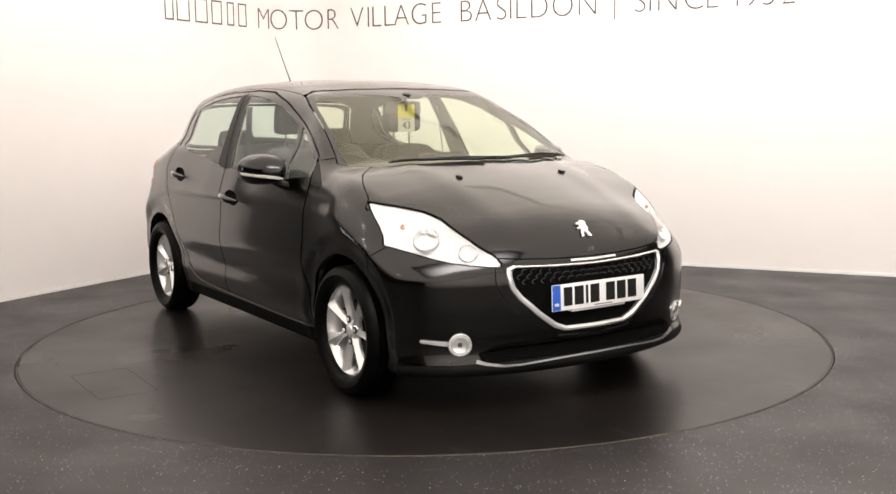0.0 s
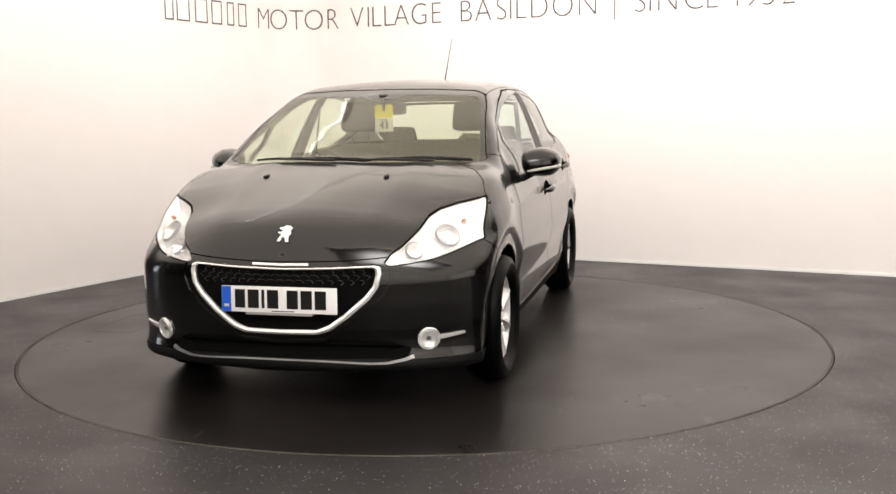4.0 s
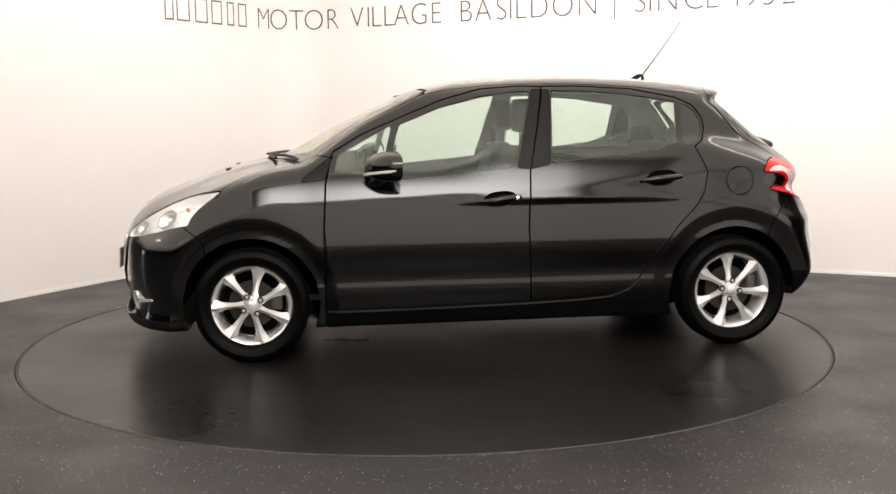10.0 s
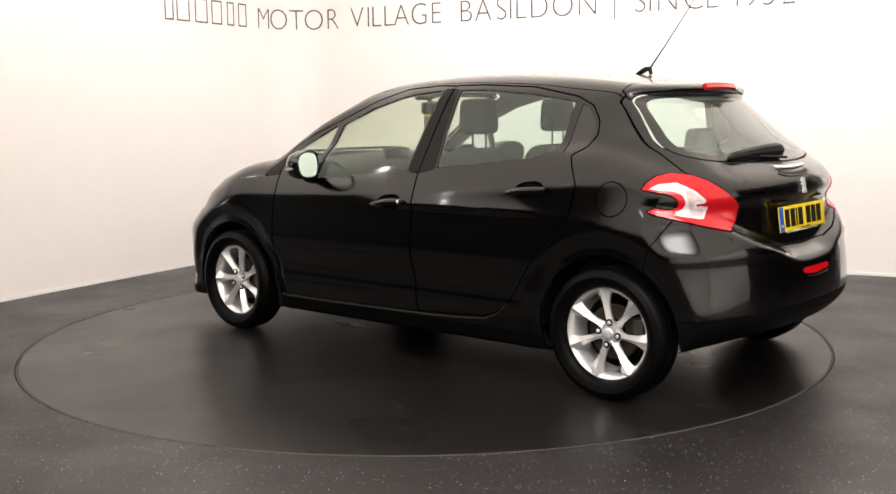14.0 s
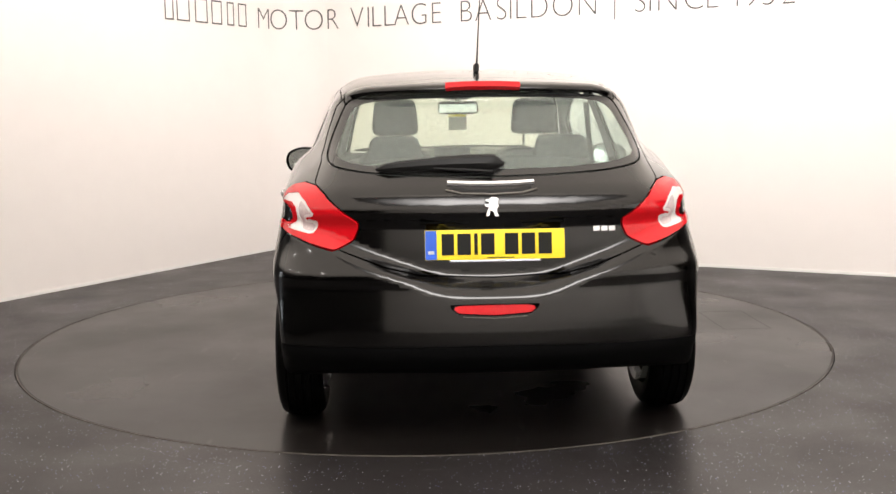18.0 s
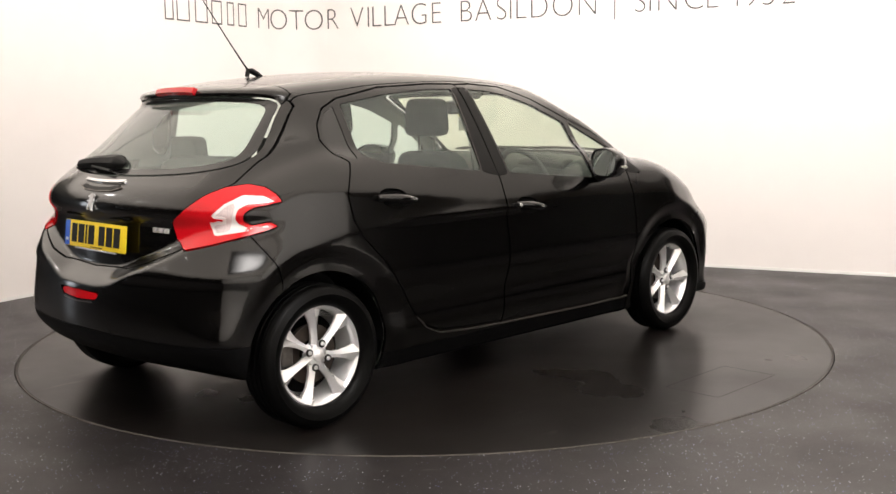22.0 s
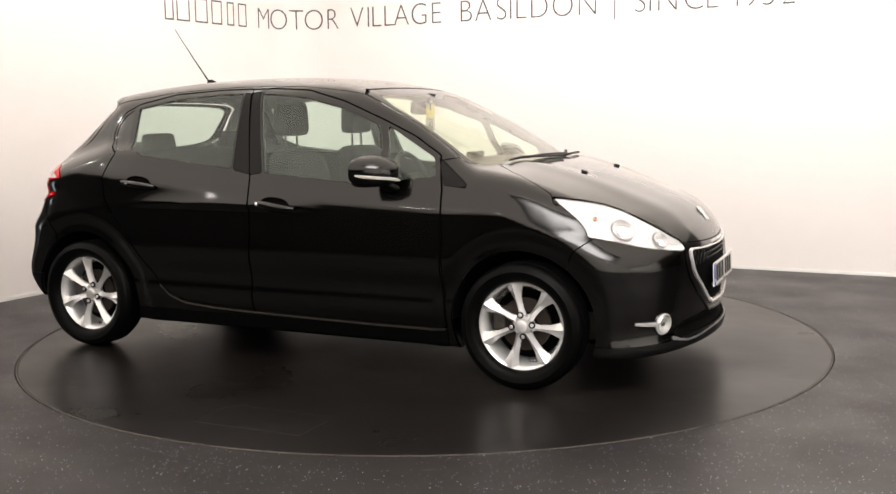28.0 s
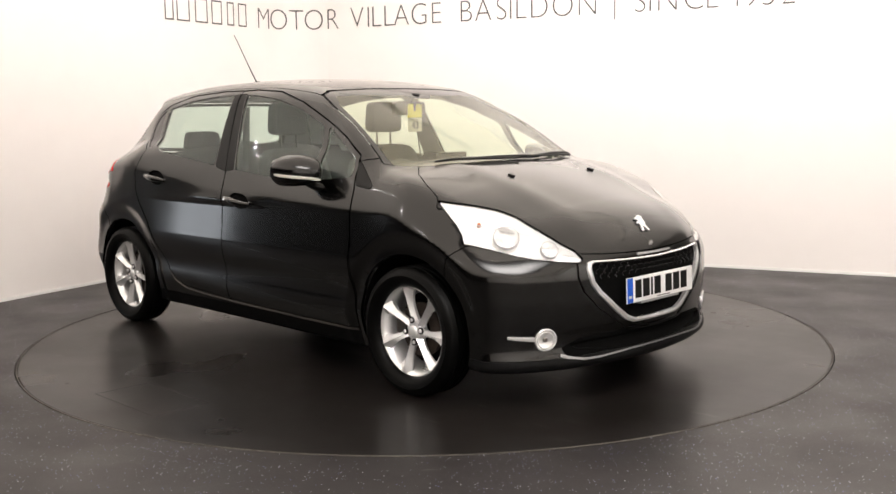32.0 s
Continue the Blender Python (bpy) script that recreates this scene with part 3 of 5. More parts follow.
def clip(verts, polys, val, sign):
    """The polygons where sign * val > 0, cut cleanly at the edge."""
    ins = (val * sign) > 0
    keep, made, extra = [], {}, []
    n = len(verts)
    for f in polys:
        k = [ins[i] for i in f]
        if all(k):
            keep.append(f)
        elif any(k):
            out = []
            for a, b in zip(f, f[1:] + f[:1]):
                if ins[a]:
                    out.append(a)
                if ins[a] != ins[b]:
                    e = (a, b) if a < b else (b, a)
                    if e not in made:
                        s = val[e[0]] / (val[e[0]] - val[e[1]])
                        made[e] = n + len(extra)
                        extra.append(verts[e[0]] * (1 - s) + verts[e[1]] * s)
                    out.append(made[e])
            if len(out) > 2:
                keep.append(tuple(out))
    if extra:
        p, _ = settle(np.array(extra), 2)
        verts = np.concatenate([verts, p])
    return verts, keep


class Sheet:
    """What is left of the car's skin."""
    verts, quads = skin(0.0155)
    polys = [tuple(int(i) for i in q) for q in quads]


def compact(verts, polys):
    used = sorted({i for f in polys for i in f})
    at = {i: k for k, i in enumerate(used)}
    return verts[used], [tuple(at[i] for i in f) for f in polys]


def take(g, gap=0.005):
    """Cuts the region g > 0 out of the sheet, leaving a gap round it."""
    v, p = Sheet.verts, Sheet.polys
    val = g(v[:, 0], v[:, 1], v[:, 2]) - gap / 2
    got = compact(*clip(v, p, val, 1))
    Sheet.verts, Sheet.polys = compact(*clip(v, p, val + gap, -1))
    return got


def panel(name, piece, mat, parent, label="", shift=0.0, flange=0.014, bowl=0.0, keep_flat=False):
    """A panel of the skin with its edges turned in."""
    v, polys = piece
    if not polys:
        return None
    _, n = settle(v.copy(), 0)
    base = v + n * shift
    edges = {}
    for f in polys:
        for a, b in zip(f, f[1:] + f[:1]):
            e = (a, b) if a < b else (b, a)
            edges[e] = (a, b) if e not in edges else None
    rim = [e for e in edges.values() if e]
    if bowl:
        hem = {i for e in rim for i in e}
        ring = v[sorted(hem)]
        d = np.array([np.min(np.linalg.norm(ring - q, axis=1)) for q in v])
        base = base - n * (bowl * np.clip(d / 0.035, 0, 1) ** 0.7)[:, None]
    verts, faces = [base], [tuple(f) for f in polys]
    if bowl:
        loops = None
    else:
        loops = [tuple(n[i]) for f in polys for i in f]
    if flange and not bowl:
        at, inner = {}, []
        for a, b in rim:
            for i in (a, b):
                if i not in at:
                    at[i] = len(v) + len(inner)
                    inner.append(base[i] - n[i] * flange)
        for a, b in rim:
            faces.append((b, a, at[a], at[b]))
            q = np.cross(base[a] - base[b], inner[at[a] - len(v)] - base[b])
            q = q / max(np.linalg.norm(q), 1e-9)
            loops += [tuple(q)] * 4
        if inner:
            verts.append(np.array(inner))
    me = mesh_of(name, np.concatenate(verts), faces, mat, True, loops)
    return part(name, me, mat, parent, label, AT)


def side(s, g):
    return lambda x, y, z: np.minimum(g(x, z), s * y - 0.3)


def front(g, x0=1.2):
    return lambda x, y, z: np.minimum(g(np.abs(y), z), x - x0)


def rear(g, x0=-1.1):
    return lambda x, y, z: np.minimum(g(np.abs(y), z), x0 - x)


# wheel arches: open
take(lambda x, y, z: np.minimum(0.348 - np.minimum(np.hypot(x - HUB_X, z - HUB_Z), np.hypot(x + HUB_X, z - HUB_Z)), np.abs(y) - 0.50), 0.0)

# windscreen and its dark border
WS = area((-0.1, 0.955), (0.36, 0.955), (0.70, 0.975), (0.706, 1.0), (0.675, 1.05), (0.628, 1.2), (0.592, 1.30), (0.560, 1.355), (0.50, 1.377), (0.25, 1.388), (-0.1, 1.391))
piece = take(lambda x, y, z: np.minimum(np.minimum(WS(np.abs(y), z), x - 0.1), 1.183 - 0.10 * y * y - 1.15 * np.maximum(np.abs(y) - 0.3, 0) ** 2 - x), 0.006)
ws_in = area((-0.1, 0.985), (0.4, 0.985), (0.655, 1.0), (0.652, 1.03), (0.605, 1.2), (0.570, 1.295), (0.525, 1.345), (0.40, 1.352), (0.10, 1.352), (0.06, 1.335), (-0.1, 1.335))
val = ws_in(np.abs(piece[0][:, 1]), piece[0][:, 2])
windscreen = panel("windscreen", compact(*clip(piece[0], piece[1], val, 1)), M_SCREEN, car, "clear windscreen with a faint warm tint and painted warm haze", flange=0)
panel("windscreen_border", compact(*clip(piece[0], piece[1], val, -1)), M_FRIT, windscreen, "black printed glass border", flange=0.004)

# rear window
RW = area(*rounded([(-0.6, 1.016), (0.0, 1.016), (0.25, 1.020), (0.445, 1.030), (0.57, 1.047), (0.620, 1.068), (0.628, 1.11), (0.603, 1.19), (0.578, 1.25), (0.555, 1.306), (0.50, 1.326), (0.27, 1.335), (-0.6, 1.337)], 1))
piece = take(rear(RW), 0.007)
rw_in = area(*rounded([(-0.5, 1.040), (0.28, 1.044), (0.50, 1.062), (0.585, 1.085), (0.590, 1.12), (0.555, 1.22), (0.525, 1.285), (0.46, 1.306), (0.25, 1.316), (-0.5, 1.318)], 1))
val = rw_in(np.abs(piece[0][:, 1]), piece[0][:, 2])
rear_window = panel("rear_window", compact(*clip(piece[0], piece[1], val, 1)), M_DARKGLASS, car, "tinted rear window with a black border", flange=0)
panel("rear_window_border", compact(*clip(piece[0], piece[1], val, -1)), M_FRIT, rear_window, "black printed glass border", flange=0.004)

# lamps
HEAD = area((-1.053, 0.638), (-1.018, 0.672), (-0.965, 0.700), (-0.920, 0.728), (-0.850, 0.768), (-0.774, 0.812), (-0.700, 0.838), (-0.600, 0.859), (-0.530, 0.869), (-0.443, 0.880), (-0.470, 0.845), (-0.520, 0.785), (-0.545, 0.740), (-0.545, 0.709), (-0.600, 0.700), (-0.667, 0.686), (-0.760, 0.664), (-0.855, 0.645), (-0.940, 0.633), (-1.017, 0.624), (-1.045, 0.624))
TAIL = area((-0.440, 0.925), (-0.460, 0.955), (-0.505, 0.983), (-0.570, 0.995), (-0.655, 0.985), (-0.725, 0.958), (-0.795, 0.915), (-0.855, 0.868), (-0.868, 0.850), (-0.850, 0.788), (-0.810, 0.748), (-0.70, 0.771), (-0.60, 0.795), (-0.50, 0.818), (-0.455, 0.831), (-0.462, 0.845), (-0.490, 0.855), (-0.545, 0.845), (-0.570, 0.853), (-0.582, 0.872), (-0.572, 0.891), (-0.54, 0.907), (-0.50, 0.913))
WHITE = area((-0.462, 0.928), (-0.507, 0.951), (-0.582, 0.956), (-0.650, 0.925), (-0.715, 0.872), (-0.655, 0.868), (-0.655, 0.858), (-0.715, 0.858), (-0.690, 0.802), (-0.587, 0.818), (-0.475, 0.836), (-0.481, 0.840), (-0.560, 0.832), (-0.60, 0.850), (-0.612, 0.874), (-0.598, 0.905), (-0.564, 0.922))
headlamps = {}
for s in (1, -1):
    lamp = take(lambda x, y, z: np.minimum(HEAD((s * y - x) * R2, z), np.minimum(x - 1.3, s * y - 0.3)), 0.006)
    cover = panel("headlamp", lamp, M_LENS, car, "clear swept-back headlamp with bright chrome inside", flange=0.02)
    panel("reflector", lamp, M_REFLECT, cover, "bright faceted reflector", shift=-0.006, bowl=0.045)
    headlamps[s] = cover
    lamp = take(lambda x, y, z: np.minimum(TAIL((s * y + x) * R2, z), np.minimum(-1.25 - x, s * y - 0.3)), 0.005)
    val = WHITE((s * lamp[0][:, 1] + lamp[0][:, 0]) * R2, lamp[0][:, 2])
    tail_lamp = panel("tail_lamp", compact(*clip(lamp[0], lamp[1], val, -1)), M_RED, car, "red claw-shaped tail lamp with a pale inner band", shift=0.004, flange=0.02)
    band = compact(*clip(lamp[0], lamp[1], val, 1))
    val = (s * band[0][:, 1] + band[0][:, 0]) * R2 + 0.622 - 0.25 * (band[0][:, 2] - 0.87)
    inside = np.minimum(WHITE((s * band[0][:, 1] + band[0][:, 0]) * R2, band[0][:, 2]) - 0.010, -val)
    panel("clear_band", compact(*clip(band[0], band[1], inside, -1)), M_CLEAR, tail_lamp, "pale clear lamp band", shift=0.002, flange=0.012)
    panel("lamp_window", compact(*clip(band[0], band[1], inside, 1)), M_BAND, tail_lamp, "grey-pink clear lamp window", shift=0.0, flange=0.006)

# side panes
G1 = area((0.837, 0.964), (0.812, 1.048), (0.532, 1.200), (0.569, 1.058), (0.605, 0.942))
G2 = area((0.455, 1.214), (0.275, 1.286), (0.064, 1.340), (-0.08, 1.358), (-0.202, 1.366), (-0.095, 0.972), (0.223, 0.943), (0.575, 0.914), (0.539, 1.043), (0.490, 1.200))
G3 = area((-0.319, 1.366), (-0.479, 1.364), (-0.751, 1.340), (-0.994, 1.299), (-0.975, 1.090), (-0.879, 1.052), (-0.426, 1.004), (-0.293, 0.989))
G4 = area((-1.034, 1.291), (-1.085, 1.262), (-1.120, 1.205), (-1.127, 1.155), (-1.100, 1.107), (-1.051, 1.079), (-1.008, 1.069))
BP1 = area((-0.215, 1.372), (-0.264, 1.372), (-0.178, 0.961), (-0.108, 0.968))
BP2 = area((-0.273, 1.372), (-0.308, 1.370), (-0.282, 0.984), (-0.180, 0.962))
panes, pillars = {}, {}
for s in (1, -1):
    panes[s] = [take(side(s, g), 0.0015) for g in (G1, G2, G3, G4)]

# the cabin's inside: pale lining above the belt, dark trim below
inner_v, inner_p = Sheet.verts, Sheet.polys
for s in (1, -1):
    pillars[s] = [take(side(s, g), 0.003) for g in (BP1, BP2)]

# grille opening, intake below it, fuel flap
GR_OUT = area((-0.5, 0.616), (0.0, 0.616), (0.22, 0.620), (0.405, 0.628), (0.430, 0.618), (0.434, 0.590), (0.421, 0.534), (0.386, 0.486), (0.302, 0.412), (0.222, 0.354), (0.165, 0.335), (0.0, 0.333), (-0.5, 0.333))
grille_piece = take(front(GR_OUT, 1.6), 0.004)
INTAKE = area((-0.5, 0.232), (0.28, 0.232), (0.47, 0.252), (0.52, 0.275), (0.44, 0.286), (0.24, 0.290), (-0.5, 0.290))
intake_piece = take(front(INTAKE, 1.6), 0.003)

# body panels
seam_z = lambda y: 0.640 + 0.09 * y * y
HOOD = area((1.206, -1.0), (1.206, 0.0), (1.200, 0.18), (1.176, 0.36), (1.075, 0.572), (1.185, 0.678), (1.288, 0.733), (1.395, 0.765), (1.42, 0.80), (1.55, 0.72), (1.75, 0.62), (1.93, 0.46), (2.2, 0.46), (2.2, -1.0))
hood_panel = panel("bonnet", take(lambda x, y, z: np.minimum(HOOD(x, np.abs(y)), z - seam_z(y))), M_PAINT, car, "glossy black bonnet")
FENDER = area((0.896, 0.10), (0.895, 0.675), (0.882, 0.905), (0.862, 0.985), (0.845, 1.036), (1.0, 1.06), (1.7, 1.0), (1.66, 0.72), (1.603, 0.706), (1.522, 0.648), (1.495, 0.60), (1.495, 0.10))
WEDGE = area((0.835, 1.052), (0.885, 0.925), (0.992, 0.913), (1.008, 0.922), (0.975, 0.95))
FD = area((0.892, 0.251), (0.469, 0.255), (-0.174, 0.271), (-0.173, 0.358), (-0.159, 0.660), (-0.174, 0.950), (-0.270, 1.388), (-0.151, 1.392), (0.061, 1.379), (0.274, 1.321), (0.454, 1.249), (0.694, 1.149), (0.842, 1.062), (0.878, 0.905), (0.891, 0.675), (0.884, 0.556))
RD = area((-0.176, 0.271), (-0.427, 0.283), (-0.606, 0.299), (-0.694, 0.330), (-0.752, 0.381), (-0.865, 0.530), (-0.949, 0.649), (-1.051, 0.751), (-1.098, 0.824), (-1.118, 0.936), (-1.062, 1.064), (-1.115, 1.096), (-1.143, 1.155), (-1.136, 1.215), (-1.090, 1.281), (-1.0, 1.323), (-0.756, 1.371), (-0.452, 1.389), (-0.272, 1.390), (-0.176, 0.950), (-0.161, 0.660), (-0.175, 0.358))
CUPS = {"f": area(*rounded([(0.090, 0.802), (0.045, 0.846), (-0.050, 0.857), (-0.100, 0.836), (-0.060, 0.778), (0.040, 0.770)], 2)),
        "r": area(*rounded([(-0.770, 0.893), (-0.815, 0.938), (-0.910, 0.949), (-0.960, 0.927), (-0.920, 0.869), (-0.820, 0.861)], 2))}
doors = {}
for s in (1, -1):
    panel("wing_trim", take(side(s, WEDGE), 0.003), M_SATIN, car, "small satin black trim wedge", flange=0.008)
    panel("front_wing", take(lambda x, y, z: np.minimum(FENDER(x, z), s * y - 0.30)), M_PAINT, car, "glossy black front wing")
    for key, g, (pa, pb), name in (("f", FD, (0, 1), "front_door"), ("r", RD, (2, 3), "rear_door")):
        cup = take(side(s, CUPS[key]), 0.001)
        door = panel(name, take(side(s, g), 0.007), M_PAINT, car, "glossy black car door")
        doors[s, key] = door
        c = panel("handle_cup", cup, M_UNDER, door, "dark hollow behind the handle", bowl=0.040)
        names = {0: "quarter_light", 1: "front_window", 2: "rear_side_window", 3: "rear_quarter_light"}
        for i in (pa, pb):
            panel(names[i], panes[s][i], M_GLASS if i < 3 else M_FRIT, door, "green-tinted side window" if i < 3 else "dark fixed corner pane", shift=-0.003, flange=0)
        panel("pillar_trim", pillars[s][0 if key == "f" else 1], M_SATIN, door, "satin black pillar trim", flange=0.008)

flap = take(lambda x, y, z: np.minimum(0.074 - np.hypot(x + 1.295, z - 0.882), y - 0.3), 0.005)
panel("fuel_flap", flap, M_PAINT, car, "round black fuel flap")
TG = area((-0.7, 0.648), (0.0, 0.648), (0.265, 0.658), (0.391, 0.688), (0.475, 0.717), (0.571, 0.752), (0.60, 0.80), (0.65, 0.95), (0.668, 1.0), (0.652, 1.07), (0.652, 1.094), (0.628, 1.196), (0.597, 1.293), (0.555, 1.330), (0.45, 1.347), (0.0, 1.36), (-0.7, 1.36))
SPOILER = lambda x, y, z: np.minimum(np.minimum(-1.222 + 0.10 * y * y - x, 0.565 - np.abs(y)), z - (1.352 - 0.16 * y * y))
spoiler = panel("roof_spoiler", take(SPOILER), M_PAINT, car, "glossy black roof spoiler", flange=0.02)
tailgate = panel("tailgate", take(rear(TG)), M_PAINT, car, "glossy black tailgate with a recessed plate panel")
BUMP_R = area((-2.2, 0.10), (-2.2, 0.90), (-1.60, 0.83), (-1.566, 0.802), (-1.521, 0.730), (-1.493, 0.691), (-1.46, 0.62), (-1.46, 0.10))
VALANCE = lambda x, y, z: np.minimum(np.minimum(0.408 - 0.02 * np.abs(y) - z, -1.50 - x), z - 0.255)
panel("rear_valance", take(VALANCE, 0.003), M_PLASTIC, car, "grained black plastic lower bumper")
REFL = area(*rounded([(-0.4, 0.560), (0.160, 0.560), (0.168, 0.551), (0.122, 0.520), (-0.4, 0.517)], 1))
refl_piece = take(rear(REFL), 0.004)
rear_bumper = panel("rear_bumper", take(lambda x, y, z: np.minimum(BUMP_R(x, z), 0.5 + 0 * x)), M_PAINT, car, "glossy black rear bumper")
fog_rear = panel("rear_fog_lamp", refl_piece, M_RED, rear_bumper, "wide red rear fog lamp", shift=-0.004, flange=0.02)
SPLIT = lambda x, y, z: np.minimum(0.222 + 0.014 * np.cos(np.clip(y, -0.6, 0.6) * 2.6) - z, x - 1.60)
panel("front_splitter", take(SPLIT, 0.003), M_SPLIT, car, "satin grey-black front splitter", shift=0.004)
CHIN = area((-0.6, 0.15), (0.50, 0.15), (0.545, 0.27), (0.46, 0.300), (0.22, 0.312), (-0.6, 0.314))
chin_piece = take(front(CHIN, 1.6), 0.003)
front_bumper = panel("front_bumper", take(lambda x, y, z: np.minimum(x - 1.47, 0.86 - z)), M_PAINT, car, "glossy black front bumper")
panel("lower_grille_panel", chin_piece, M_UNDER, front_bumper, "matt black plastic round the lower intake", flange=0.01)
panel("lower_intake", intake_piece, M_UNDER, front_bumper, "dark lower air intake", bowl=0.05)
RAIL = lambda x, y, z: np.minimum(np.minimum(0.565 + 0.03 * step(0.3, -0.6, x) - 0.02 * step(-0.9, -1.3, x) - np.abs(y), z - 1.25), np.minimum(x + 1.30, 0.60 - x))
panel("roof", take(RAIL, 0.004), M_PAINT, car, "glossy black roof")
panel("underbody", take(lambda x, y, z: 0.176 - z + 0.05 * step(-1.0, -1.5, x), 0.001), M_UNDER, car, "matt black underbody")
for s in (1, -1):
    panel("sill", take(lambda x, y, z: np.minimum(np.minimum(0.244 - z, 0.98 - np.abs(x)), s * y - 0.3), 0.003), M_PLASTIC, car, "black plastic sill under the doors", flange=0.01)
for s in (1, -1):
    panel("body_side", take(lambda x, y, z: s * y + 0.0001, 0.0), M_PAINT, car, "glossy black body side, sill and pillars")


def offset_piece(verts, polys, d):
    _, n = settle(verts.copy(), 0)
    return verts - n * d


# Added dark sheet under the skin, so the panel gaps read as shade.
part("gap_backing", mesh_of("gap_backing", *compact(offset_piece(inner_v, inner_p, 0.011), inner_p), M_UNDER), M_UNDER, car, "dark sheet added behind the panel gaps to keep them dark", AT)
v = offset_piece(inner_v, inner_p, 0.017)
for name, mat, sign, label in (("cabin_lining", M_LINER, 1, "pale grey headlining and pillar trim"), ("cabin_trim", M_TRIM, -1, "dark grey door and side trim")):
    keep = [f for f in inner_p if sign * (inner_v[f[0], 2] - (1.02 if -1.15 < inner_v[f[0], 0] < 0.95 else 1.06)) > 0]
    vv, pp = compact(v, keep)
    part(name, mesh_of(name, vv, pp, mat), mat, car, label, AT)


# ---- fittings on the car ----
def spot(x, y, z, shift=0.0):
    """A place on the skin with its normal along local z and its top along local y."""
    p, n = settle(np.array([[x, y, z]]), 6)
    n = Vector(n[0])
    side_way = Vector((0, 0, 1)).cross(n)
    if side_way.length < 0.2:
        side_way = Vector((0, 1, 0))
    side_way.normalize()
    up = n.cross(side_way)
    m = Matrix((side_way, up, n)).transposed().to_4x4()
    m.translation = Vector(p[0]) + n * shift
    return AT @ m


def strip(points, width, thick, mat, name, parent, label="", lift=0.0, taper=None):
    """A raised strip that follows the skin through the given places."""
    pts = []
    for a, b in zip(points, points[1:]):
        for i in range(6):
            pts.append([a[k] + (b[k] - a[k]) * i / 6 for k in range(3)])
    pts.append(list(points[-1]))
    p, n = settle(np.array(pts), 6)
    bm = bmesh.new()
    rows = []
    for i in range(len(p)):
        d = Vector(p[min(i + 1, len(p) - 1)] - p[max(i - 1, 0)]).normalized()
        nn = Vector(n[i])
        w = d.cross(nn).normalized() * width * (taper(i / (len(p) - 1)) if taper else 1)
        c = Vector(p[i]) + nn * lift
        rows.append([bm.verts.new(c + q) for q in (w * 0.5, w * 0.42 + nn * thick, -w * 0.42 + nn * thick, -w * 0.5)])
    for a, b in zip(rows, rows[1:]):
        for k in range(3):
            bm.faces.new((a[k], b[k], b[k + 1], a[k + 1]))
    bm.faces.new(rows[0])
    bm.faces.new(rows[-1][::-1])
    return part(name, bm, mat, parent, label, AT)


def loop_ring(outer, inner, thick, back, mat, name, parent, label, x_of):
    """A moulded ring between two outlines in y and z, on the nose."""
    bm = bmesh.new()
    n = len(outer)
    rows = []
    for i in range(n):
        (yo, zo), (yi, zi) = outer[i], inner[i]
        rows.append([bm.verts.new(q) for q in ((x_of(yo, zo) - back, yo, zo), (x_of(yo, zo) + thick * 0.7, yo, zo), (x_of((yo + yi) / 2, (zo + zi) / 2) + thick, (yo + yi) / 2, (zo + zi) / 2), (x_of(yi, zi) + thick * 0.4, yi, zi), (x_of(yi, zi) - back, yi, zi))])
    for i in range(n):
        a, b = rows[i], rows[(i + 1) % n]
        for k in range(4):
            bm.faces.new((a[k], b[k], b[k + 1], a[k + 1]))
    return part(name, bm, mat, parent, label, AT)


def nose_x(y, z):
    p = np.array([[nose(np.array([y]), np.array([z]))[0], y, z]])
    for _ in range(6):
        f = form(p[:, 0], p[:, 1], p[:, 2])
        p[:, 0] -= f
    return p[0, 0]


def densify(pts, n=5):
    out = []
    for (a, b), (c, d) in zip(pts, pts[1:]):
        out += [(a + (c - a) * i / n, b + (d - b) * i / n) for i in range(n)]
    return out + [pts[-1]]


half_out = rounded([(0.0, 0.616), (0.22, 0.620), (0.405, 0.628), (0.430, 0.618), (0.434, 0.590), (0.421, 0.534), (0.386, 0.486), (0.302, 0.412), (0.222, 0.354), (0.165, 0.335), (0.0, 0.333)], 0)
half_in = [(0.0, 0.604), (0.22, 0.608), (0.388, 0.614), (0.400, 0.606), (0.403, 0.585), (0.392, 0.541), (0.360, 0.503), (0.280, 0.434), (0.206, 0.381), (0.155, 0.361), (0.0, 0.359)]
ho, hi = densify(half_out, 6), densify(half_in, 6)
hi = [(a + (c - a) * 0.72, b + (d - b) * 0.72) for (a, b), (c, d) in zip(ho, hi)]
outer = ho + [(-y, z) for y, z in reversed(ho[1:-1])]
inner = hi + [(-y, z) for y, z in reversed(hi[1:-1])]
grille = loop_ring(outer, inner, 0.010, 0.05, M_CHROME, "grille", front_bumper, "chrome grille surround", nose_x)
# back of the opening, and the smooth black panel that carries the plate
bm = bmesh.new()
vs = [bm.verts.new((nose_x(y, z) - 0.035, y, z)) for y, z in inner]
bm.faces.new(vs)
part("grille_back", bm, M_UNDER, grille, "dark opening behind the grille", AT)
bm = bmesh.new()
band = [(y, z) for y, z in inner if z < 0.545]
band = [(0.40, 0.550)] + [q for q in hi if q[1] < 0.545] + [(-y, z) for y, z in reversed([q for q in hi if q[1] < 0.545][:-1])] + [(-0.40, 0.550)]
face = bm.faces.new([bm.verts.new((nose_x(y, z) - 0.014, y, z)) for y, z in band])
part("plate_panel", bm, M_SATIN, grille, "smooth black panel behind the plate", AT)
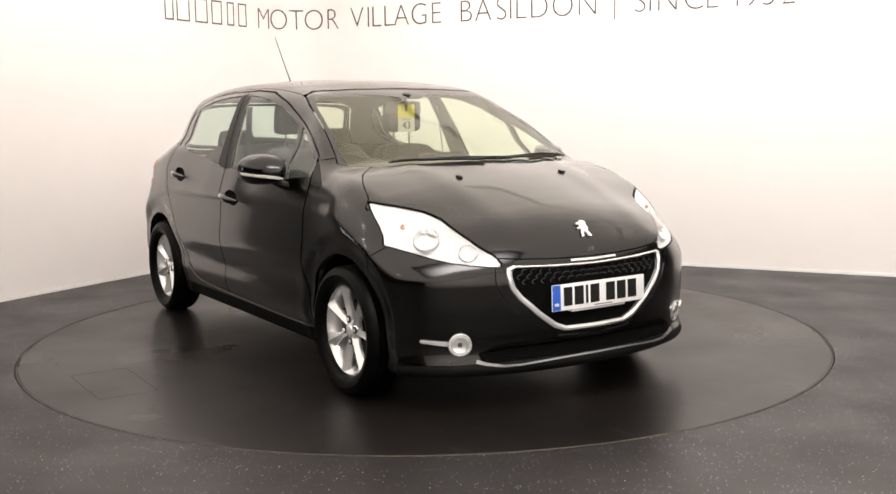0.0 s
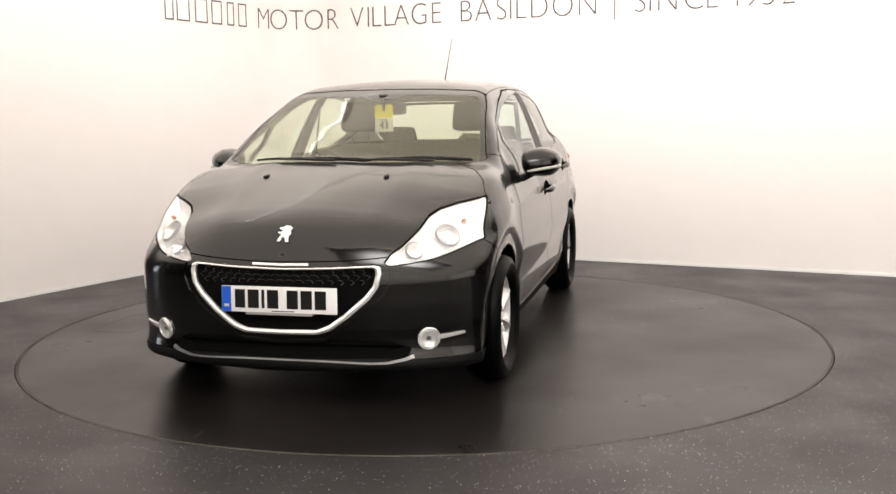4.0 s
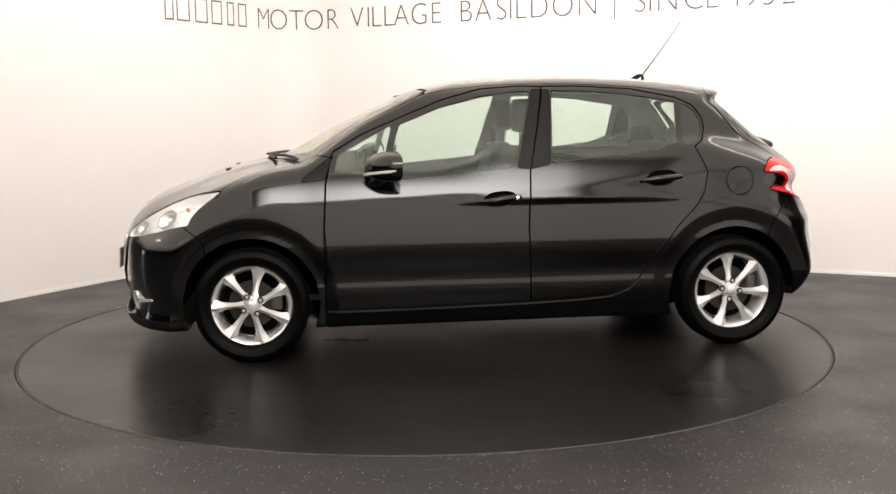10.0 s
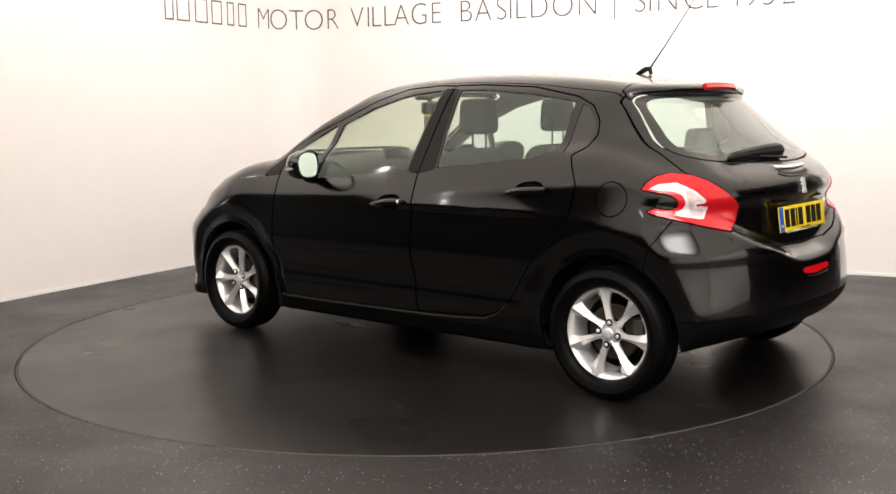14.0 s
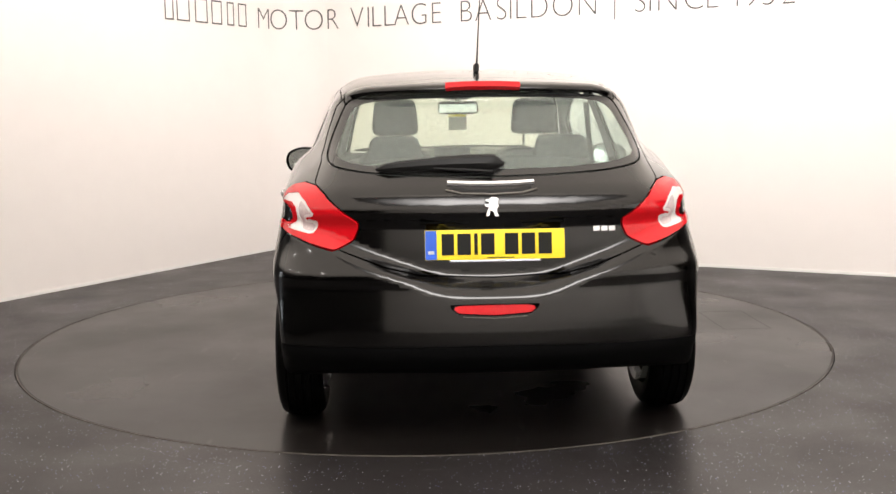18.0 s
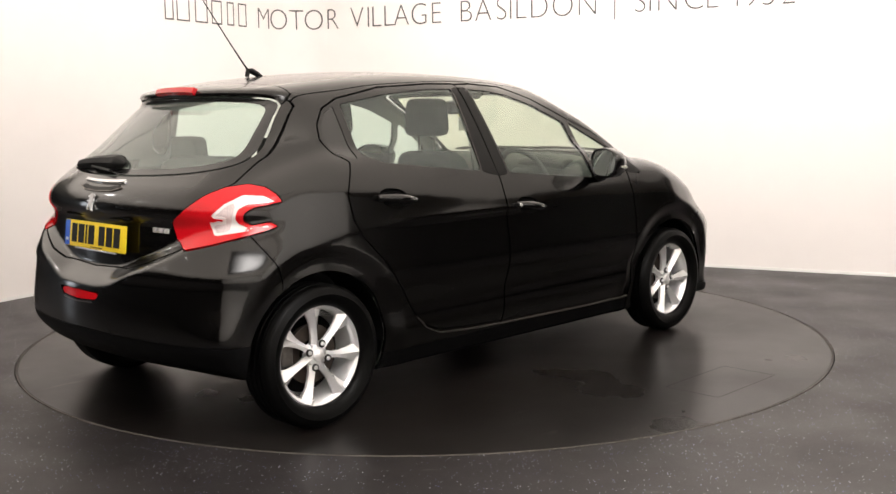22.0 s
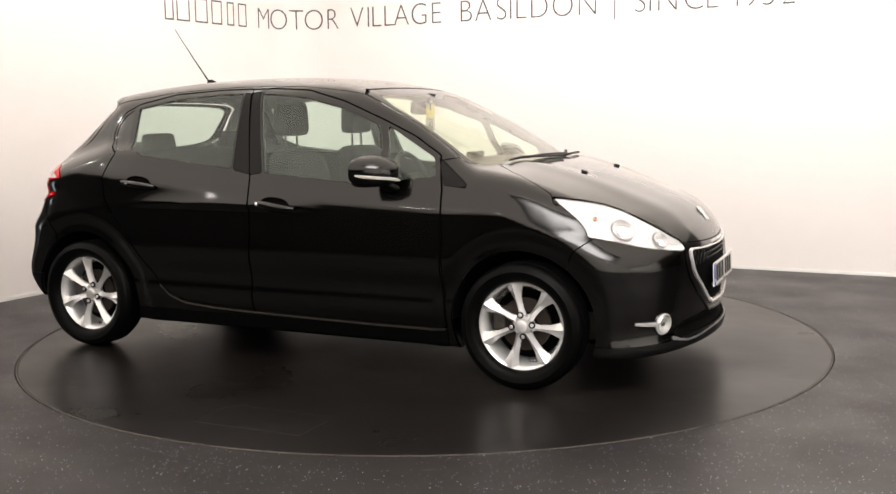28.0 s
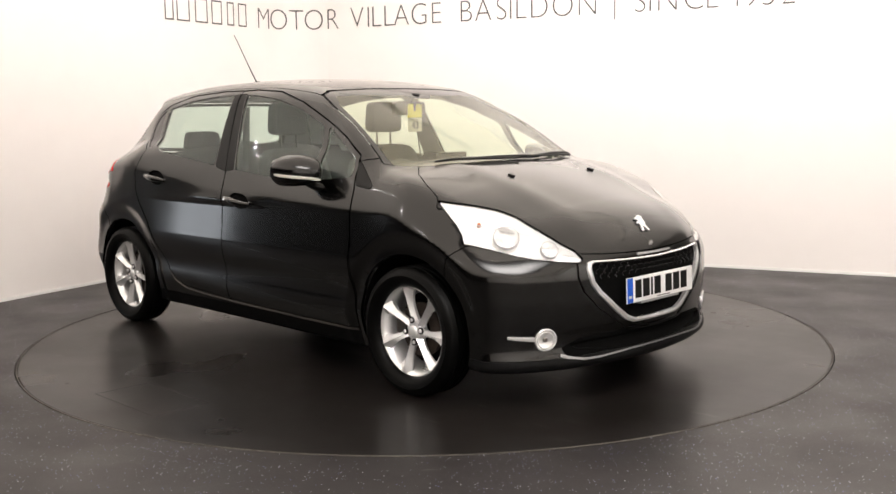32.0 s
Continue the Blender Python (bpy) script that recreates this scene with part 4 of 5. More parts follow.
# honeycomb in the upper part
bm = bmesh.new()
R_H, H_H = 0.0240, 0.0112
for row in range(3):
    for col in range(-10, 11):
        cy, cz = (col + (row % 2) * 0.5) * 0.0430, 0.5560 + row * 0.0210
        ring_o = [(cy + R_H * c, cz + H_H * d) for c, d in ((-1, 0), (-0.5, 1), (0.5, 1), (1, 0), (0.5, -1), (-0.5, -1))]
        if max(abs(q[0]) for q in ring_o) > 0.392 or cz + H_H > 0.614 or cz - H_H < 0.540:
            continue
        ring_i = [(cy + (y - cy) * 0.74, cz + (z - cz) * 0.62) for y, z in ring_o]
        x0 = nose_x(cy, cz) - 0.012
        a = [bm.verts.new((x0, y, z)) for y, z in ring_o]
        b = [bm.verts.new((x0, y, z)) for y, z in ring_i]
        c = [bm.verts.new((x0 - 0.012, y, z)) for y, z in ring_i]
        for k in range(6):
            j = (k + 1) % 6
            bm.faces.new((a[k], a[j], b[j], b[k]))
            bm.faces.new((b[k], b[j], c[j], c[k]))
part("honeycomb", bm, M_MESH, grille, "black honeycomb mesh", AT, smooth=False)


def number_plate(name, parent, m, mat, label):
    """A plate with a blue band; its writing is plain bars."""
    w, h = 0.52, 0.111
    pl = part(name, block(w, h, 0.005, 0.0022, 2), mat, parent, label, m)
    part("country_band", block(0.042, h - 0.004, 0.0012, 0, at=(-w / 2 + 0.023, 0, 0.0032)), M_BLUE, pl, "blue end band")
    part("band_mark", block(0.022, 0.012, 0.001, 0, at=(-w / 2 + 0.023, -0.028, 0.0043)), M_CARD, pl)
    x = -w / 2 + 0.062
    for i, wide in enumerate((0.046, 0.05, 0.013, 0.05, 0.0, 0.05, 0.05, 0.05)):
        if wide:
            part("character_bar", block(wide, 0.079, 0.0012, 0, at=(x + wide / 2, 0.002, 0.0032)), M_BLACK, pl, "black bar in place of a character")
        x += (wide + 0.0125) if wide else 0.026
    part("maker_line", block(0.10, 0.0035, 0.001, 0, at=(0.02, -0.0485, 0.0032)), M_BLACK, pl)
    return pl


BASIS_F = Matrix(((0, 0, 1, 0), (1, 0, 0, 0), (0, 1, 0, 0), (0, 0, 0, 1)))
BASIS_R = Matrix(((0, 0, -1, 0), (-1, 0, 0, 0), (0, 1, 0, 0), (0, 0, 0, 1)))
number_plate("front_plate", front_bumper, AT @ pose(2.026, 0.003, 0.4835, 0, -2) @ BASIS_F, M_PLATE_W, "white front number plate with a blue band")
part("plate_holder", block(0.03, 0.30, 0.014, 0.003, at=(2.014, 0, 0.4235)), M_CHROME, front_bumper, "thin pale plate edge", AT)
number_plate("rear_plate", tailgate, AT @ pose(-1.797, -0.008, 0.771, 0, 7) @ BASIS_R, M_PLATE_Y, "yellow rear number plate with a blue band")
part("plate_holder", block(0.012, 0.34, 0.008, 0.002, at=(-1.800, -0.008, 0.711)), M_CHROME, tailgate, "thin pale plate edge", AT)
# matt dark bar draws the shade of the tailgate crease
part("plate_crease_bar", block(0.02, 0.54, 0.010, 0.004, at=(-1.772, 0, 0.852)), M_UNDER, tailgate, "dark bar for the shaded crease over the plate", AT)

BADGE = [(-0.030, -0.040), (-0.016, -0.040), (-0.010, -0.014), (0.004, -0.022), (0.010, -0.042), (0.028, -0.042), (0.022, -0.032), (0.018, -0.010), (0.028, 0.004), (0.022, 0.022), (0.030, 0.034), (0.018, 0.044), (-0.004, 0.046), (-0.016, 0.036), (-0.034, 0.034), (-0.030, 0.026), (-0.014, 0.022), (-0.018, 0.012), (-0.036, 0.010), (-0.032, 0.002), (-0.016, 0.000), (-0.024, -0.016)]


def badge(m, parent, k=1.0):
    bm = bmesh.new()
    f = bm.faces.new([bm.verts.new((x * k, y * k, 0)) for x, y in BADGE])
    e = bmesh.ops.extrude_face_region(bm, geom=[f])
    bmesh.ops.translate(bm, vec=(0, 0, 0.006), verts=[v for v in e["geom"] if isinstance(v, bmesh.types.BMVert)])
    part("badge", bm, M_BADGE, parent, "small silver badge of plain shape", m, smooth=False)


badge(spot(1.93, 0, 0.755, 0.002), hood_panel, 0.95)
badge(spot(-1.81, 0.0, 0.912, 0.002), tailgate, 0.82)
for i in range(3):
    part("model_mark", block(0.026, 0.019, 0.004, 0.001, at=(0, 0, 0)), M_CHROME, tailgate, "chrome bar in place of a numeral", spot(-1.78, -0.405 - 0.033 * i, 0.822, 0.002))
strip([(1.985, -0.125, 0.629), (1.99, 0.0, 0.627), (1.985, 0.125, 0.629)], 0.012, 0.006, M_CHROME, "bonnet_trim", front_bumper, "short chrome strip over the grille")
strip([(-1.735, 0.163, 1.004), (-1.745, 0.08, 1.001), (-1.748, 0.0, 1.000), (-1.745, -0.08, 1.001), (-1.735, -0.163, 1.004)], 0.016, 0.010, M_CHROME, "tailgate_handle", tailgate, "chrome tailgate strip")
strip([(-1.76, 0.150, 0.986), (-1.775, 0.08, 0.977), (-1.778, 0.0, 0.975), (-1.775, -0.08, 0.977), (-1.76, -0.150, 0.986)], 0.020, 0.004, M_BLACK, "handle_slot", tailgate, "dark slot under the chrome strip")
strip([(-1.765, 0.172, 0.985), (-1.778, 0.11, 0.966), (-1.784, 0.0, 0.962), (-1.778, -0.11, 0.966), (-1.765, -0.172, 0.985)], 0.007, 0.005, M_STEEL, "slot_edge", tailgate, "dull grey lower edge of the handle slot")
strip([(-1.385, 0.150, 1.366), (-1.39, 0.0, 1.369), (-1.385, -0.150, 1.366)], 0.030, 0.020, M_RED, "high_brake_lamp", spoiler, "red high-level brake lamp")
strip([(-1.87, 0.118, 0.5145), (-1.885, 0.0, 0.510), (-1.87, -0.118, 0.5145)], 0.004, 0.003, M_STEEL, "lamp_trim", fog_rear, "thin chrome line under the lamp")
for s in (1, -1):
    # grey strip paints the highlight on the black splitter's top
    strip([(2.005, 0.0, 0.220), (1.99, s * 0.2, 0.217), (1.97, s * 0.38, 0.211), (1.95, s * 0.45, 0.211), (1.92, s * 0.52, 0.223), (1.90, s * 0.555, 0.235)], 0.011, 0.007, M_LIP, "splitter_glint", front_bumper, "thin grey strip for the highlight along the splitter", taper=lambda k: 0.7 + 0.9 * k * k)
    # recess line round the grille
    strip([(1.92, s * 0.466, 0.620), (1.92, s * 0.468, 0.563), (1.93, s * 0.442, 0.501), (1.97, s * 0.380, 0.430), (1.99, s * 0.268, 0.356), (1.99, s * 0.195, 0.311), (2.0, 0.0, 0.303)], 0.014, 0.008, M_PAINT, "grille_moulding", front_bumper, "raised black moulding round the grille")
    # fog lamp
    m = spot(1.866, s * 0.612, 0.309) @ Matrix.Scale(0.80, 4)
    fog = part("fog_lamp", turned([(0.050, 0.0), (0.060, 0.0), (0.062, 0.010), (0.058, 0.014), (0.053, 0.013), (0.050, 0.006), (0.050, 0.0)], 36, "z"), M_CHROME, front_bumper, "round fog lamp with a chrome ring", m)
    part("fog_reflector", turned([(0.0, 0.0015), (0.012, 0.0020), (0.024, 0.004), (0.034, 0.008), (0.042, 0.0125), (0.0435, 0.0135), (0.045, 0.011), (0.051, 0.006)], 36, "z"), M_BOWL, fog)
    part("fog_bulb", turned([(0.0, 0.011), (0.010, 0.010), (0.013, 0.004), (0.014, 0.001)], 16, "z"), M_STEEL, fog)
    part("fog_lens", turned([(0.0, 0.019), (0.025, 0.018), (0.042, 0.0155), (0.052, 0.012)], 36, "z"), M_LENS, fog)
    strip([(1.84, s * 0.655, 0.313), (1.81, s * 0.695, 0.319), (1.765, s * 0.738, 0.326)], 0.020, 0.010, M_CHROME, "fog_fin", front_bumper, "chrome fin beside the fog lamp", taper=lambda k: 1.0 - 0.45 * k)
    # lamp insides
    for (x, y, z, r) in ((1.70, 0.665, 0.735, 0.052), (1.83, 0.545, 0.672, 0.036)):
        m = spot(x, s * y, z, -0.036)
        bowl = part("lamp_bowl", turned([(0.0, -0.012), (r * 0.5, -0.006), (r * 0.85, 0.008), (r, 0.024), (r * 1.05, 0.024), (r * 1.06, 0.010)], 36, "z"), M_BOWL, headlamps[s], "round chrome lamp bowl", m)
        part("lamp_bulb", turned([(0.0, 0.012), (r * 0.22, 0.010), (r * 0.26, -0.006)], 20, "z"), M_CHROME, headlamps[s], "", m)
        part("bowl_rim", turned([(r * 1.02, 0.024), (r * 1.04, 0.027), (r * 1.09, 0.025), (r * 1.10, 0.012)], 36, "z"), M_LIP, headlamps[s], "thin grey ring round the bowl", m)
    for line in (((1.54, 0.755, 0.800), (1.60, 0.715, 0.785), (1.68, 0.66, 0.775), (1.77, 0.58, 0.755)), ((1.77, 0.64, 0.655), (1.80, 0.60, 0.690), (1.80, 0.57, 0.715)), ((1.87, 0.50, 0.655), (1.90, 0.46, 0.648))):
        p, n = settle(np.array([(x, s * y, z) for x, y, z in line]), 6)
        part("lamp_divider", sweep([tuple(a - b * 0.020) for a, b in zip(p, n)], 0.0026, 8), M_DIVIDE, headlamps[s], "thin pale divider in the lamp", AT)
    m = spot(1.592, s * 0.715, 0.795, -0.024)
    part("indicator_bulb", turned([(0.0, 0.010), (0.007, 0.008), (0.010, 0.0), (0.010, -0.01)], 20, "z"), M_AMBER, headlamps[s], "small amber indicator bulb", m)

# grey strips stand for the bright reflection along the sill's painted edge
for s in (1, -1):
    strip([(0.885, s * 0.80, 0.246), (0.47, s * 0.80, 0.248), (-0.17, s * 0.80, 0.263), (-0.43, s * 0.80, 0.275), (-0.60, s * 0.80, 0.291), (-0.69, s * 0.82, 0.322), (-0.75, s * 0.83, 0.373)], 0.009, 0.007, M_STEEL, "sill_glint", car, "thin grey strip for the highlight along the sill", taper=lambda k: 1.0 - 0.6 * k)

# washer jets, aerial
for s in (1, -1):
    part("washer_jet", block(0.022, 0.030, 0.012, 0.004), M_BLACK, hood_panel, "small black washer jet", spot(1.41, s * 0.300, 0.963, 0.004))
roof_ob = [o for o in car.children if o.name.startswith("roof") and not o.name.startswith("roof_s")][0]
aerial_base = part("aerial_base", sweep([(0.045, 0, 0.0), (0.02, 0, 0.012), (-0.01, 0, 0.026), (-0.03, 0, 0.030), (-0.038, 0, 0.0)], [0.008, 0.013, 0.014, 0.011, 0.010], 12), M_SATIN, roof_ob, "black aerial foot", pose(-0.975, -0.005, 1.435))
part("aerial", sweep([(-1.0, -0.005, 1.452), (-1.01, -0.005, 1.466), (-1.09, -0.005, 1.57), (-1.24, -0.005, 1.775)], [0.006, 0.0045, 0.003, 0.002], 8), M_BLACK, roof_ob, "thin black roof aerial", AT)
aerial_base.matrix_local = AT @ pose(-0.975, -0.005, 1.432)


def wiper(points, blade, parent, thick=0.0105):
    """An arm with its blade, laid on the glass."""
    p, n = settle(np.array(points), 6)
    arm = part("wiper_arm", sweep([tuple(a + b * 0.016) for a, b in zip(p, n)], [0.011, 0.010, 0.008, 0.007][:len(p)], 8, flat=0.6), M_BLACK, parent, "black wiper arm", AT)
    q = []
    for i in range(12):
        q.append([blade[0][k] + (blade[1][k] - blade[0][k]) * i / 11 for k in range(3)])
    q, m = settle(np.array(q), 6)
    part("wiper_blade", sweep([tuple(a + b * 0.012) for a, b in zip(q, m)], [0.005] + [thick * (0.75 + 0.5 * i / 9) for i in range(9, -1, -1)] + [0.005], 8), M_BLACK, arm, "black wiper blade")


wiper([(1.21, -0.02, 1.0), (1.185, -0.16, 1.0), (1.13, -0.34, 1.0)], [(1.19, 0.16, 1.003), (1.09, -0.48, 0.998)], windscreen, 0.008)
wiper([(1.14, 0.46, 0.99), (1.17, 0.30, 0.995), (1.19, 0.14, 1.0)], [(1.01, 0.62, 0.998), (1.195, 0.06, 1.003)], windscreen, 0.008)
wiper([(-1.705, -0.01, 1.030), (-1.695, 0.10, 1.038), (-1.675, 0.21, 1.040)], [(-1.665, -0.06, 1.060), (-1.632, 0.43, 1.040)], rear_window, 0.028)

# door handles
for s in (1, -1):
    for key, x0, x1, z0, z1 in (("f", 0.105, -0.118, 0.803, 0.822), ("r", -0.755, -0.972, 0.893, 0.914)):
        pts = []
        for i in range(9):
            k = i / 8
            x, z = x0 + (x1 - x0) * k, z0 + (z1 - z0) * k
            p, n = settle(np.array([[x, s * 0.86, z]]), 6)
            pts.append(tuple(p[0] + n[0] * (0.006 + 0.030 * math.sin(math.pi * min(max(k * 1.1, 0.05), 0.93)))))
        h = part("door_handle", sweep(pts, [0.008, 0.012, 0.0145, 0.0155, 0.016, 0.016, 0.0155, 0.0145, 0.011], 10, flat=1.1), M_PAINT, doors[s, key], "gloss black pull handle", AT)
        if key == "f":
            part("lock_cap", turned([(0.0, 0.004), (0.008, 0.003), (0.010, 0.0)], 20, "z"), M_CHROME, doors[s, key], "small chrome lock", spot(-0.098, s * 0.86, 0.818, 0.024))

# door mirrors
MIRROR = rounded([(-0.104, 0.030), (-0.085, 0.070), (0.010, 0.082), (0.082, 0.058), (0.104, 0.012), (0.092, -0.044), (0.050, -0.076), (-0.070, -0.072), (-0.098, -0.034)], 2)


def loft(outline, levels):
    """A shell through scaled copies of an outline in y and z, along x; the ends are closed."""
    bm = bmesh.new()
    rows = [[bm.verts.new((x, y * k + dy, z * k + dz)) for y, z in outline] for x, k, dy, dz in levels]
    n = len(outline)
    for a, b in zip(rows, rows[1:]):
        for i in range(n):
            bm.faces.new((a[i], a[(i + 1) % n], b[(i + 1) % n], b[i]))
    bm.faces.new(rows[0])
    bm.faces.new(rows[-1])
    return bm


def swept(bm, s, tilt=0.0):
    """Leans a mirror's outer end back, and its face up."""
    for v in bm.verts:
        v.co.x = 0.80 * v.co.x - 0.27 * s * v.co.y + tilt * v.co.z
    return bm


for s in (1, -1):
    out = [(s * y, z) for y, z in MIRROR]
    at = pose(0.520, s * 0.902, 0.990, 0, 0, 0)
    mirror = part("door_mirror", swept(loft(out, [(0.012, 0.86, 0, 0), (0.004, 0.90, 0, 0), (0.0, 0.955, 0, 0), (0.004, 0.99, 0, 0), (0.035, 1.0, 0, 0), (0.085, 0.97, 0, 0), (0.130, 0.86, s * -0.004, -0.002), (0.165, 0.66, s * -0.012, -0.006), (0.184, 0.40, s * -0.02, -0.008), (0.190, 0.16, s * -0.024, -0.01)]), s), M_PAINT, doors[s, "f"], "gloss black door mirror", at, angle=0.9)
    part("mirror_glass", swept(loft(out, [(0.008, 0.84, 0, 0), (0.002, 0.84, 0, 0)]), s, 0.11), M_MIRROR, mirror, "silver mirror glass", smooth=False)
    way = [(0.050, 0.0995), (0.085, 0.0975), (0.130, 0.082), (0.165, 0.055), (0.185, 0.020), (0.1915, -0.008), (0.1915, -0.030), (0.186, -0.056)]
    part("indicator_strip", swept(sweep([(x, s * y, -0.014 - 0.004 * i) for i, (x, y) in enumerate(way)], [0.004] + [0.0080] * 6 + [0.004], 8, flat=0.9), s), M_CARD, mirror, "pale strip along the mirror")
    part("mirror_arm", sweep([(0.63, s * 0.770, 0.900), (0.61, s * 0.815, 0.912), (0.59, s * 0.865, 0.935)], [0.050, 0.040, 0.032], 14, flat=0.5), M_SATIN, doors[s, "f"], "black mirror arm", AT)

# ---- wheels ----
TYRE_R, RIM_R = 0.293, 0.206


def wheel(x, s, turn, bolts):
    """Silver seven-spoke wheel; its face is on local +y for the car's left side."""
    m = AT @ pose(x, s * (0.775 if x > 0 else 0.764), HUB_Z) @ (pose(0, 0, 0) if s > 0 else pose(0, 0, 0, 0, 0, 180))
    o = 0.042
    rim = part("wheel", turned([(0.162, -0.10), (0.174, -0.09), (0.177, o - 0.055), (0.181, o - 0.02), (0.189, o - 0.008), (0.1935, o), (0.201, o + 0.004), (RIM_R + 0.003, o), (RIM_R + 0.003, o - 0.018), (0.190, o - 0.03), (0.185, -0.11), (0.158, -0.10)], 64), M_SILVER, car, "silver seven-spoke alloy wheel", m)
    tread = [(0.196, -0.085), (0.215, -0.096), (0.255, -0.100), (0.275, -0.092), (0.286, -0.078)]
    for q in (-0.05, -0.018, 0.015, 0.045):
        tread += [(TYRE_R, q - 0.010), (TYRE_R - 0.007, q - 0.008), (TYRE_R - 0.007, q - 0.002), (TYRE_R, q)]
    tread += [(0.2885, 0.056), (0.283, 0.068), (0.273, 0.077), (0.257, 0.082), (0.254, 0.0845), (0.250, 0.083), (0.235, 0.080), (0.217, 0.070), (0.208, 0.058), (0.206, 0.052), (0.204, 0.040)]
    part("tyre", turned(tread, 72), M_RUBBER, rim, "black road tyre", angle=0.45)
    bm = bmesh.new()
    prof = [(0.030, 0.022, 0.021), (0.052, 0.0185, 0.024), (0.075, 0.0140, 0.024), (0.105, 0.0155, 0.022), (0.135, 0.0200, 0.020), (0.160, 0.0275, 0.020), (0.180, 0.0365, 0.022), (0.197, 0.047, 0.026)]
    rows = []
    for r, w, d in prof:
        sk = 0.17 * (r - 0.036)
        y0 = o - 0.030 + 0.028 * (r / 0.19) ** 0.7
        rows.append([bm.verts.new(q) for q in ((-w + sk, y0 - d, r), (-w + sk, y0 - 0.008, r), (-w * 0.35 + sk, y0 + 0.004, r), (w * 0.05 + sk, y0 + 0.012, r), (w * 0.50 + sk, y0 + 0.001, r), (w + sk, y0 - 0.010, r), (w + sk, y0 - d, r))])
    for a, b in zip(rows, rows[1:]):
        for k in range(6):
            bm.faces.new((a[k], b[k], b[k + 1], a[k + 1]))
    spoke_mesh = finish(bm, "spoke", M_SILVER, angle=0.5)
    for i in range(7):
        part("spoke", spoke_mesh, M_SILVER, rim, "", pose(0, 0, 0, 0, turn + i * 360 / 7, 0))
    part("hub", turned([(0.0, o - 0.008), (0.030, o - 0.010), (0.044, o - 0.014), (0.050, o - 0.024), (0.052, o - 0.05), (0.0, o - 0.05)], 40), M_SILVER, rim)
    part("centre_cap", turned([(0.0, o + 0.0), (0.020, o - 0.001), (0.026, o - 0.006), (0.027, o - 0.010)], 32), M_CHROME, rim, "round chrome centre cap")
    for i in range(4):
        a = radians(bolts + 90 * i)
        bolt = turned([(0.0, 0.004), (0.007, 0.004), (0.0095, 0.0), (0.0095, -0.02)], 12)
        # black ring stands for the shade in the recess round the bolt
        part("bolt_shade_ring", turned([(0.009, -0.001), (0.0155, -0.001), (0.0165, -0.006), (0.009, -0.006)], 16), M_BLACK, rim, "", pose(0.050 * math.sin(a), o - 0.0045, 0.050 * math.cos(a)))
        part("wheel_bolt", bolt, M_CHROME, rim, "", pose(0.050 * math.sin(a), o - 0.004, 0.050 * math.cos(a)))
    part("brake_disc", turned([(0.055, -0.03), (0.060, -0.015), (0.122, -0.015), (0.122, -0.035), (0.055, -0.035)], 48), M_RUST, rim, "dull brake disc")
    part("brake_caliper", block(0.055, 0.05, 0.11, 0.012, at=(-0.125 if s > 0 else 0.125, -0.028, 0.02)), M_STEEL, rim, "dull brake caliper")
    part("wheel_back", turned([(0.0, -0.06), (0.165, -0.06), (0.165, -0.07), (0.0, -0.07)], 40), M_UNDER, rim, "dark inner face")


wheel(HUB_X, 1, -19, 30)
wheel(-HUB_X, 1, 0.5, -8)
wheel(HUB_X, -1, 3, 8)
wheel(-HUB_X, -1, 0, -22)
for x in (HUB_X, -HUB_X):
    for s in (1, -1):
        part("wheel_arch_liner", turned([(0.352, 0.0), (0.352, -0.42), (0.0, -0.42)], 48, arc=0.5), M_UNDER, car, "matt black wheel arch liner", AT @ pose(x, s * (0.80 if s > 0 else 0.80), HUB_Z) @ (pose(0, 0, 0) if s > 0 else pose(0, 0, 0, 0, 0, 180)))

# ---- cabin ----
part("dashboard", sweep([(0.86, -0.66, 0.89), (0.84, -0.40, 0.915), (0.84, 0.0, 0.925), (0.84, 0.40, 0.915), (0.86, 0.66, 0.89)], [0.15, 0.185, 0.19, 0.185, 0.15], 20, flat=0.55), M_TRIM, car, "dark grey moulded dashboard", AT)
part("dash_front", block(0.42, 1.30, 0.34, 0.06, 3, at=(0.82, 0, 0.74)), M_TRIM, car, "dark lower dashboard", AT)
part("instrument_binnacle", sweep([(0.72, -0.52, 0.965), (0.73, -0.36, 0.985), (0.72, -0.20, 0.965)], [0.05, 0.08, 0.05], 14, flat=0.6), M_TRIM, car, "dark instrument hood", AT)
part("info_screen", block(0.02, 0.22, 0.12, 0.008, 2, at=(0.70, 0.02, 0.99), turn=(0, 8, 0)), M_FRIT, car, "black central screen", AT)
wheel_m = AT @ pose(0.53, -0.36, 0.90, 0, -24, 0)
tilt = pose(0, 0, 0, 0, 90, 0)
steer = part("steering_wheel", sweep([(0.0, 0.165 * math.cos(a), 0.165 * math.sin(a)) for a in [2 * math.pi * i / 40 for i in range(40)]], 0.0145, 10, closed=True), M_TRIM, car, "dark steering wheel", wheel_m)
part("steering_boss", block(0.05, 0.13, 0.11, 0.025, 3), M_TRIM, steer)
for q in (-1, 1):
    part("steering_spoke", block(0.02, 0.10, 0.035, 0.008, 2, at=(0, q * 0.11, -0.005)), M_SATIN, steer)


